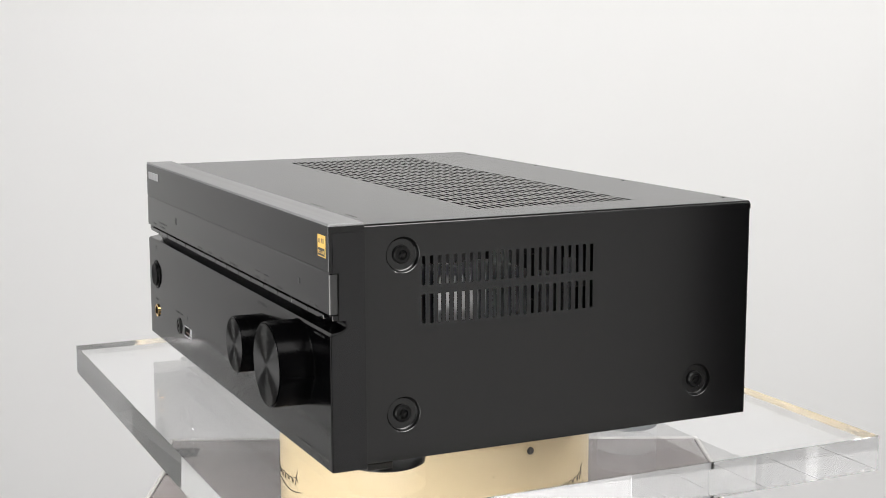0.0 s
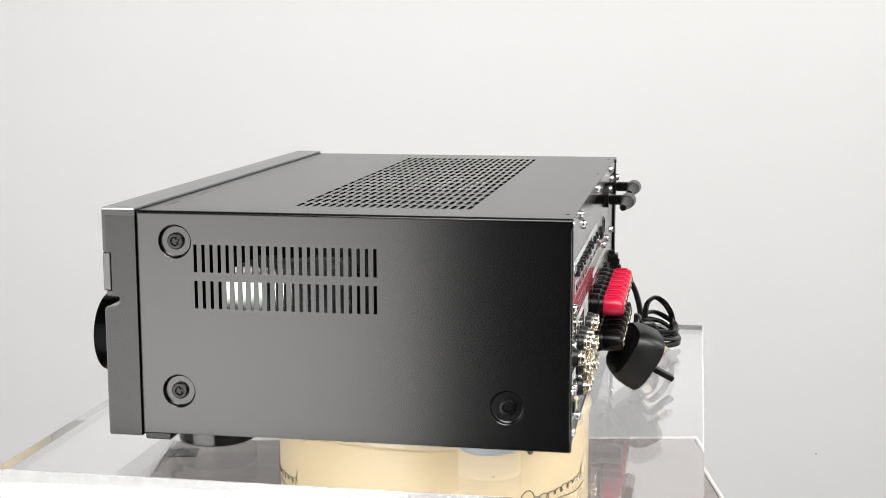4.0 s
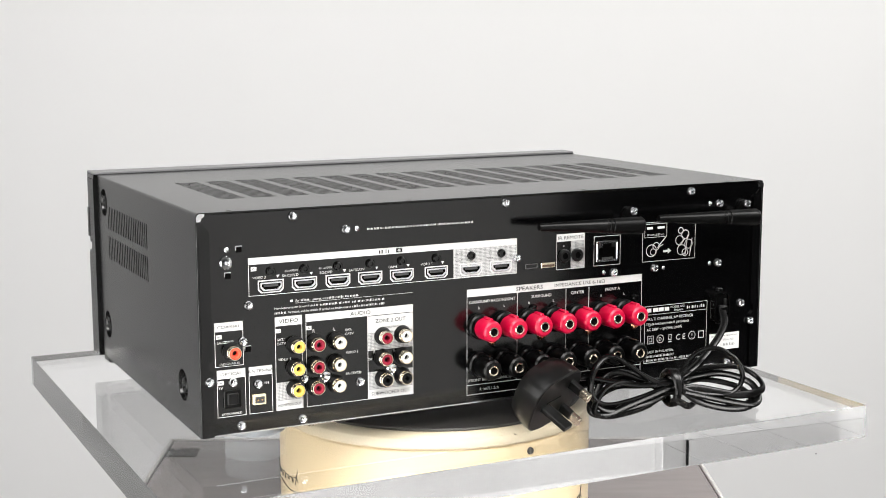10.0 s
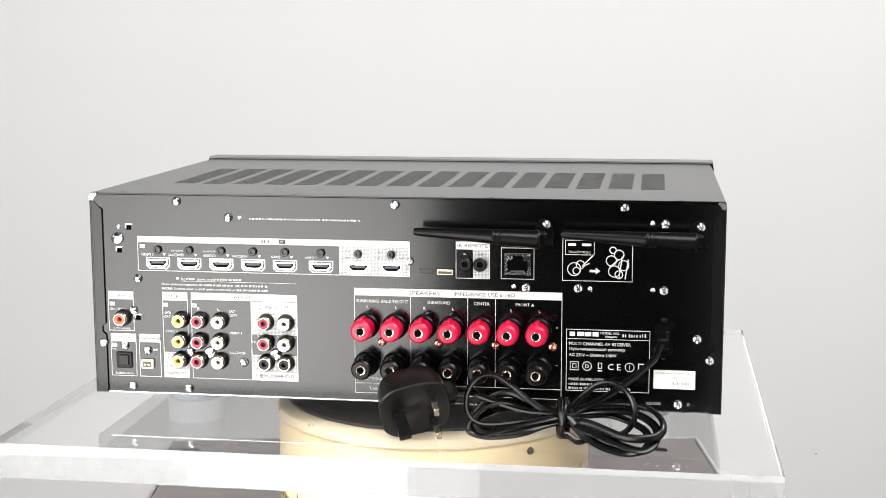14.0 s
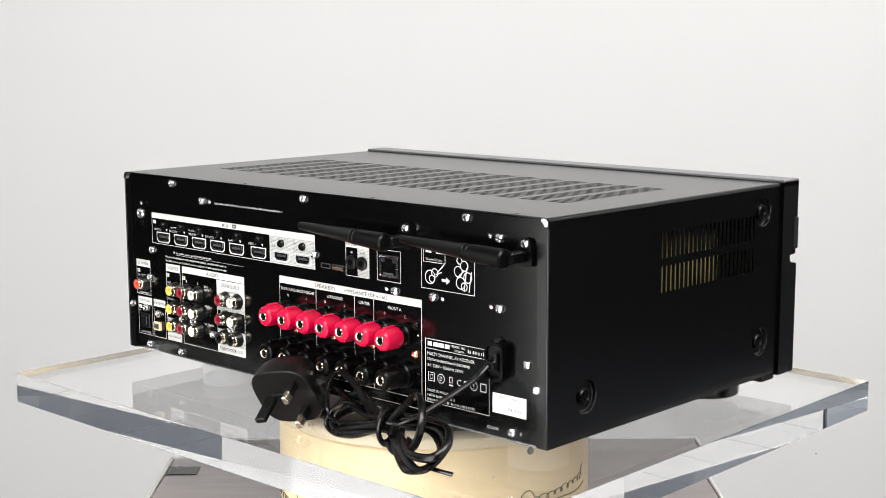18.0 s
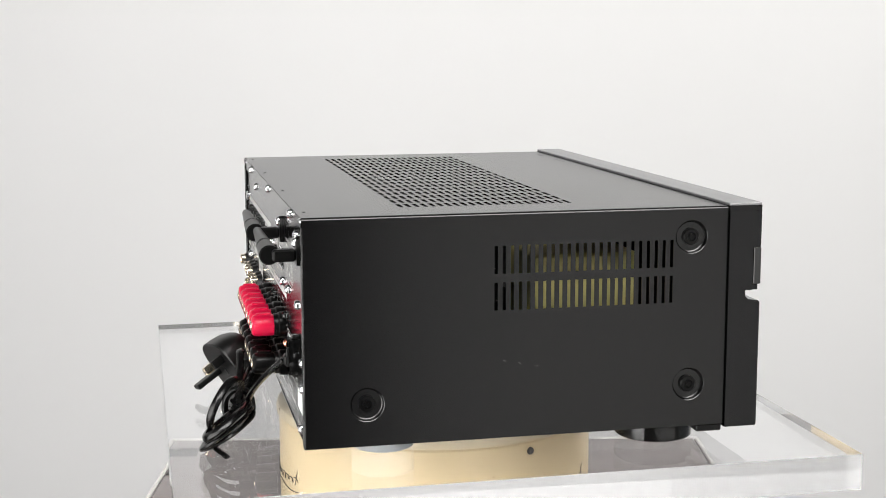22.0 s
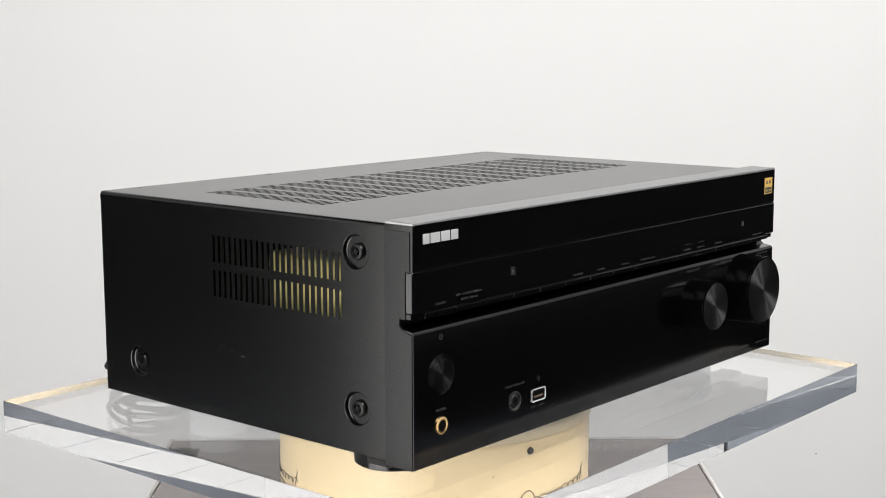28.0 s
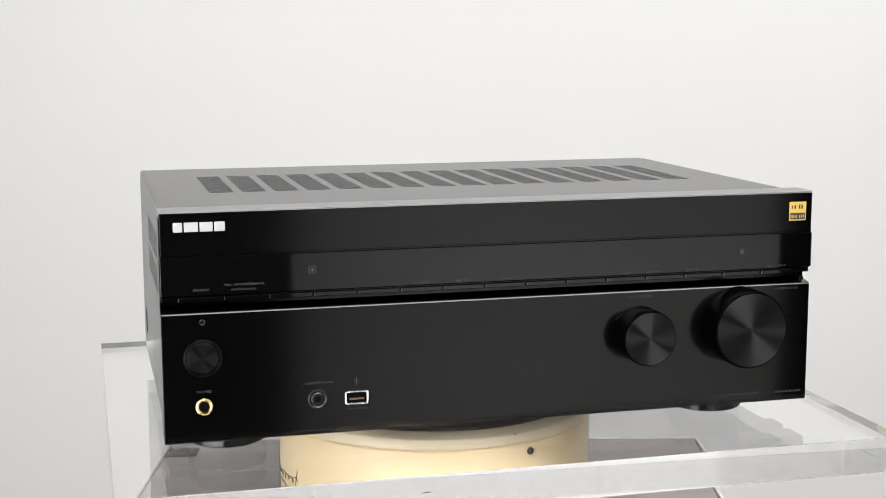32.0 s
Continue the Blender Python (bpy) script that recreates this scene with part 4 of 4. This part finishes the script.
lan = part("network_socket", ring_plate(17.6, 14.6, 1.2, 1), M_STEEL, receiver, "network socket in a bright metal frame", on(REAR, R(-74.9), 111.5))
part("opening", G().prism([(-6.6, -5.6), (6.6, -5.6), (6.6, 2.4), (3.4, 2.4), (3.4, 5.4), (-3.4, 5.4), (-3.4, 2.4), (-6.6, 2.4)], -0.5, 0.5), M_HOLE_SHADE, lan)
part("face_plate", G().box(-7.6, 7.6, -6.1, 6.1, -0.8, 0.3), M_STEEL, lan)
part("contacts", G().box(-4.5, 4.5, -5.4, -4.2, 0.4, 0.8), M_INSIDE, lan)
for x, c in ((-40.1, M_PLAST), (-50.2, M_PLAST)):
    rj = part("remote_jack", G().lathe([(4.6, 0), (4.6, 1.6), (3.8, 2.2), (2.2, 2.2), (2.0, -1), (0.2, -1)], 28), c, receiver, "black remote control jack", on(REAR, R(x), 110.6))
    part("opening", G().lathe([(2.2, 0.2), (2.2, 1.9), (0.2, 1.9)], 20), M_HOLE_SHADE, rj)
part("service_port", ring_plate(9.6, 3.4, 0.6, 1, 0.2), M_INSIDE, receiver, "narrow dark service socket", on(REAR, R(-14.2), 105.3))
sp = part("flat_cable_port", G().box(-5.6, 5.6, -2.0, 2.0, 0, 1.4, 0.3), M_SHELL, receiver, "cream flat cable socket", on(REAR, R(-27), 105.3))
part("opening", G().box(-4.6, 4.6, -1.2, 0.4, 1.3, 1.6), M_TONGUE, sp)
op = part("optical_port", G().box(-5.7, 5.7, -5.7, 5.7, 0, 1.2, 0.5), M_CAPBLACK, receiver, "square black optical socket", on(REAR, R(197.6), 38.4))
part("shutter", G().box(-3.6, 3.6, -3.4, 3.8, 1.1, 2.4, 0.4), M_PLAST, op)
fm = part("aerial_port", G().box(-4.2, 4.2, -3.2, 3.2, 0, 2.6, 0.4), M_CREAMP, receiver, "cream aerial socket with two pins", on(REAR, R(180.6), 36.2))
part("opening", G().box(-3.0, 3.0, -2.0, 2.0, 2.5, 2.75), M_INSIDE, fm)
part("pin", G().box(-1.8, -0.8, -0.4, 0.4, 2.7, 3.4).box(0.8, 1.8, -0.4, 0.4, 2.7, 3.4), M_GOLD, fm)

# aerials
for xb, xt in ((-93, -9.3), (-192, -104.5)):
    an = part("antenna", G().prism([(-6, -8), (6, -8), (6.4, -1), (5.2, 4), (3, 7.5), (0, 8.8), (-3, 7.5), (-5.2, 4), (-6.4, -1)], 0, 3, REAR @ Matrix.Translation((R(xb) - 1, 133, 0.1))), M_ROD, receiver, "black hinged stick antenna lying along the panel")
    part("hinge", G().box(xb - 2, xb + 5, REAR_Y + 3, REAR_Y + 17, 127, 134.5, 1.2), M_ROD, an)
    a, b = Vector((xb + 2, REAR_Y + 18.5, 130.7)), Vector((xt, REAR_Y + 18.5, 134.4))
    ks = [0, 0.015, 0.3, 0.305, 0.32, 0.325, 0.34, 0.345, 0.36, 0.365, 0.38, 0.385, 0.97, 1.0]
    rs = [5.2, 6.1, 5.3, 4.8, 4.8, 5.1, 5.1, 4.7, 4.7, 5.0, 5.0, 4.8, 2.7, 2.2]
    part("rod", G().tube([a + (b - a) * k for k in ks], rs, 20), M_ROD, an)

# ---- mains cord: inlet, tied bundle and plug ----
inlet = part("cord_inlet", G().prism(rounded(5.6, 9.4, 2.6), 0, 5).box(-4.2, 3.4, -5.5, 1.5, 4.8, 9.5, 1.2), M_ROD, receiver, "black cord grommet in the rear panel", on(REAR, R(-170.6), 64.5))
part("rim", band(rounded(7.2, 11.2, 3.2), 0, -1.4, 0, 6.6), M_FOOT, inlet)
part("clip", G().box(-2.2, 2.2, 11.0, 13.6, 0, 4, 0.6).box(-1.6, 1.6, -13.2, -11.0, 0, 4, 0.6).box(1.2, 3.6, -6, 6, 5, 8, 0.5), M_PLAST, inlet)
# the flat cord, wound in five turns through a collar of its own
KNOT = Vector((-107, 155, 18.5))
TURNS = (
    # left half, then right half of each turn: x, y, z
    ([(-88, 154, 27), (-74, 151, 37), (-60, 150, 44), (-50, 150, 39), (-45, 150, 28), (-47, 151, 16), (-58, 154, 11), (-82, 158, 15)],
     [(-119, 154, 32), (-130, 155.5, 41), (-141, 161.8, 43.5), (-151, 169.8, 36), (-153, 175.4, 24), (-144, 173.7, 14), (-124, 162, 14)]),
    ([(-86, 153, 21), (-70, 150, 25), (-56, 150, 21), (-47, 152, 10), (-51, 153, 4), (-64, 156, 3.6), (-86, 160, 9)],
     [(-124, 150, 25), (-146, 152.3, 28), (-163, 160, 27), (-171, 170, 21), (-167, 179, 15), (-148, 176.9, 13), (-124, 162, 17)]),
    ([(-88, 148, 24), (-72, 143, 30), (-58, 144, 25), (-50, 149, 14), (-58, 155, 7), (-86, 160, 11)],
     [(-123, 164, 13), (-144, 175.7, 8), (-158, 181, 6), (-166, 177, 10), (-166, 166, 18), (-150, 153.5, 23), (-124, 149, 21)]),
    ([(-88, 159, 15), (-70, 158, 10), (-56, 155, 5), (-47, 149, 6), (-52, 143, 13), (-70, 142, 20), (-88, 147, 20)],
     [(-121, 163, 10), (-134, 171.7, 5), (-149, 180.2, 4), (-161, 177, 7), (-160, 163, 14), (-140, 149.5, 19), (-121, 150, 19)]),
)
line = [(-168.6, 131, 62), (-165, 138, 55), (-155, 144, 46), (-142, 148, 36.6), (-131, 150, 29), (-119, 151, 23)]
for k, (near, far) in enumerate(TURNS):
    for half in (near, far):
        line.append(tuple(KNOT + Vector((0, 2.6 * math.cos(2.2 * k + (half is far)), 3.4 * math.sin(2.2 * k + (half is far))))))
        line += half
line += [(-107, 158, 22), (-84, 155, 22), (-62, 148, 26), (-48, 143, 29), (-38, 140, 29)]
part("power_cord", G().tube(spline(line, 8), 2.75, 10, 0.64), M_RUBBER, receiver, "flat black mains cord wound into a loose bundle")
collar = [(-107.5 + 2.4 * math.sin(a * 0.5), 155 + 9.0 * math.cos(a), 18 + 11.5 * math.sin(a)) for a in (k * 0.35 for k in range(34))]
collar += [(-112, 160, 8), (-118, 162, 5), (-125, 160, 8), (-128, 156, 14)]
part("cord_collar", G().tube(spline(collar, 3), 2.75, 10, 0.64), M_RUBBER, receiver, "last turn of the cord round the bundle")
part("cord_tail", G().tube([(-160, 174, 6.5), (-166, 171, 5), (-173, 167, 3.4)], 2.2, 8, 0.5), M_RUBBER, receiver)

n = Vector((-0.362, 0.789, -0.491)).normalized()
e = Vector((0.932, 0.314, -0.182))
e = (e - n * e.dot(n)).normalized()
s = n.cross(e)
PLUG = Matrix(((e.x, s.x, n.x, -12.4), (e.y, s.y, n.y, 157.1), (e.z, s.z, n.z, 20.4), (0, 0, 0, 1)))
body = G().lathe([(0.4, -22), (15, -21.5), (20.5, -19.5), (23.2, -14), (24.4, -6), (24.6, 0), (23.8, 0.9), (0.4, 0.9)], 48)
for i, (x, y, z) in enumerate(body.v):
    q = math.atan2(y, x)
    f = 0.93 / (abs(math.cos(q)) ** 3.2 + abs(math.sin(q)) ** 3.2) ** (1 / 3.2)
    body.v[i] = (x * f, y * f, z)
body.box(-30, -16, -7, 7, -16, -4, 3)
plug = part("plug", body, M_PLAST, receiver, "black moulded three-pin mains plug", metres(PLUG))
part("fuse_cover", G().box(-4, 10, -3.5, 3.5, 0.6, 1.5, 0.3), M_PLAST, plug)
part("earth_pin", G().box(7.2, 15.2, -2, 2, 0.5, 22.5, 0.6), M_PLAST, plug)
for sy in (-11, 11):
    pn = part("pin", G().box(-13.2, -9.2, sy - 3.2, sy + 3.2, 0.5, 10, 0.4), M_PLAST, plug)
    part("pin_tip", G().box(-13.1, -9.3, sy - 3.1, sy + 3.1, 10, 17.7, 0.7), M_SHELL, pn)

# ---- front print ----
fi = G()
for t, u, v, h, al in (("INPUT SELECTOR", 97.6, 90.4, 1.7, "C"), ("MASTER VOLUME", 203, 91.0, 1.6, "C"), ("PHONES", -186.2, 45.4, 1.7, "C"), ("CALIBRATION MIC", -116, 46.3, 1.7, "C"),
                       ("DC5V \u2013 1A MAX", -92, 28.4, 1.4, "C"), ("MULTI CHANNEL AV RECEIVER", 152.8, 19.8, 1.7, "L"), ):
    words(fi, t, u, v, h, FRONT, 0.12, al)
word_bars(fi, 197.5, 217, 19.8, 1.7, FRONT, 41, 0.12)
ring_mark(fi, -186.3, 88.5, 1.7, 0.35, FRONT, 0.12, 16, 2.1, 7.3)
bar(fi, -186.5, -186.1, 88.4, 90.6, FRONT)
bar(fi, -92.0, -91.6, 43.5, 48.2, FRONT)
bar(fi, -93.4, -93.0, 45.6, 47.2, FRONT)
bar(fi, -90.6, -90.2, 45.2, 46.8, FRONT)
words(fi, "SPEAKERS", -186.4, 108.3, 1.6, FRONT, 0.25)
word_bars(fi, -172.6, -146.9, 111.0, 1.5, FRONT, 42, 0.25)
word_bars(fi, -168.2, -151.8, 108.0, 1.5, FRONT, 43, 0.25)
for k, (a, b) in enumerate(((-55, -44), (-27, -18), (2, 11), (26, 44), (84, 92), (102, 112), (128, 138), (186, 202))):
    word_bars(fi, a, b, 107.0, 1.3, FRONT, 50 + k, 0.25)
bar(fi, 84, 93, 110.4, 110.7, FRONT, 0.25)
bar(fi, 103, 112, 110.4, 110.7, FRONT, 0.25)
stuff(part("front_print", fi, M_GREYINK, front, "small grey lettering", smooth=0))
part("sensor_window", bar(G(), 168, 171.4, 115.5, 118.9, FRONT, 0.25), M_GREYINK, front, smooth=0)
part("tag_mark", outline(bar(G(), -119.4, -117.6, 116.6, 119.2, FRONT, 0.25), -120.8, -116.4, 115.6, 120.4, FRONT, 0.5, 0.25), M_GREYINK, front, smooth=0)
u = -202.0
for wd in (6.4, 9.2, 8.6, 7.2):
    part("emblem_bar", G().box(u, u + wd - 0.8, 143.9, 149.7, 0, 0.7, 0.25, FRONT), M_LOGO, front, "plain silver emblem block")
    u += wd + 0.1
bd = part("gold_badge", G().box(203.4, 215.8, 136.8, 149.4, 0, 0.35, 0.1, FRONT), M_BADGE, front, "small square gold badge", smooth=0)
part("badge_field", word_bars(bar(G(), 204.2, 215.0, 137.6, 142.0, FRONT, 0.45), 205, 214.4, 146.2, 3.0, FRONT, 60, 0.45), M_DARKINK, front, smooth=0)
part("badge_print", word_bars(G(), 205, 214.4, 139.8, 2.2, FRONT, 61, 0.6), M_BADGE, front, smooth=0)

# ---- wear and small marks ----
def sliver(a, b, w, face):
    """A thin flat streak from a to b on a face."""
    d = Vector((b[0] - a[0], b[1] - a[1], 0)).normalized() * w
    m = ((a[0] + b[0]) / 2, (a[1] + b[1]) / 2)
    return G().add([(a[0], a[1], 0.06), (m[0] - d.y, m[1] + d.x, 0.06), (b[0], b[1], 0.06), (m[0] + d.y, m[1] - d.x, 0.06)], [(0, 1, 2, 3)], face)


for a, b in (((-1.7, 64), (1.4, 63.2)), ((8.2, 62.7), (10.7, 60.6)), ((18.2, 59.4), (22.4, 59.3))):
    part("scratch", sliver(a, b, 0.12, LSIDE), M_SCRATCH, receiver, "short bright scratch in the paint", smooth=0)
for x in (196, 75, -57, -180):
    part("notch", G().box(x - 1.4, x + 1.4, REAR_Y - 4.4, REAR_Y - 2.6, TOP_Z + 0.05, TOP_Z + 0.12), M_HOLE_SHADE, receiver, smooth=0)
for x0, x1 in ((110, 133), (167, 187)):
    part("faint_mark", word_bars(G(), x0, x1, -135, 1.6, Matrix.Translation((0, 0, TOP_Z)), 70 + x0, 0.05), M_GREYINK, receiver, smooth=0)

# chips and rubs on the drum's lid
random.seed(21)
for k in range(11):
    a, r = radians(random.uniform(-170, -10)), random.uniform(112, 119)
    h = -25.3 - max(0, r - 110) ** 2 * 0.06
    w = random.uniform(0.4, 1.5)
    chip = G().prism([(w * random.uniform(0.6, 1.2) * math.cos(t), w * random.uniform(0.25, 0.6) * math.sin(t)) for t in (0, 0.9, 1.8, 2.7, 3.6, 4.5, 5.4)], -0.5, 0.5)
    part("chip", chip, M_CHIP, drum, "dark chip in the enamel", Matrix.Rotation(a, 4, "Z") @ at(r, 0, h, 0, 25, 90), smooth=0)
for k in range(8):
    a = radians(random.uniform(-150, -30))
    z = random.uniform(TZ + 4, -45)
    w = random.uniform(0.3, 0.9)
    spot = G().prism([(w * random.uniform(0.5, 1.2) * math.cos(t), w * random.uniform(0.5, 1.2) * math.sin(t)) for t in (0, 1, 2, 3, 4, 5)], -0.1, 0.12)
    part("fleck", spot, M_CHIP, drum, "", Matrix.Rotation(a, 4, "Z") @ at(117.5, 0, z, 0, 90, 0), smooth=0)

# dark pad on the table, and a speck on the wall
part("dark_pad", G().box(-245, -217, 195, 218, TZ + 0.05, TZ + 0.8, 0.2), M_RUBBER, table, "small dark rubber pad")
part("wall_speck", G().prism([(1.8 * math.cos(t), 1.3 * math.sin(t)) for t in (0, 1, 2.2, 3.1, 4.2, 5.3)], 0, 0.5, Matrix(((1, 0, 0, 718), (0, 0, -1, 1499.6), (0, 1, 0, -519), (0, 0, 0, 1)))), M_JOINT, north)


def motions():
    rows = [(t, pose(0, 0, 0, 0, 0, a)) for t, a in TURN]
    for ob in (receiver, plate, platter):
        walk(ob, rows)


motions()
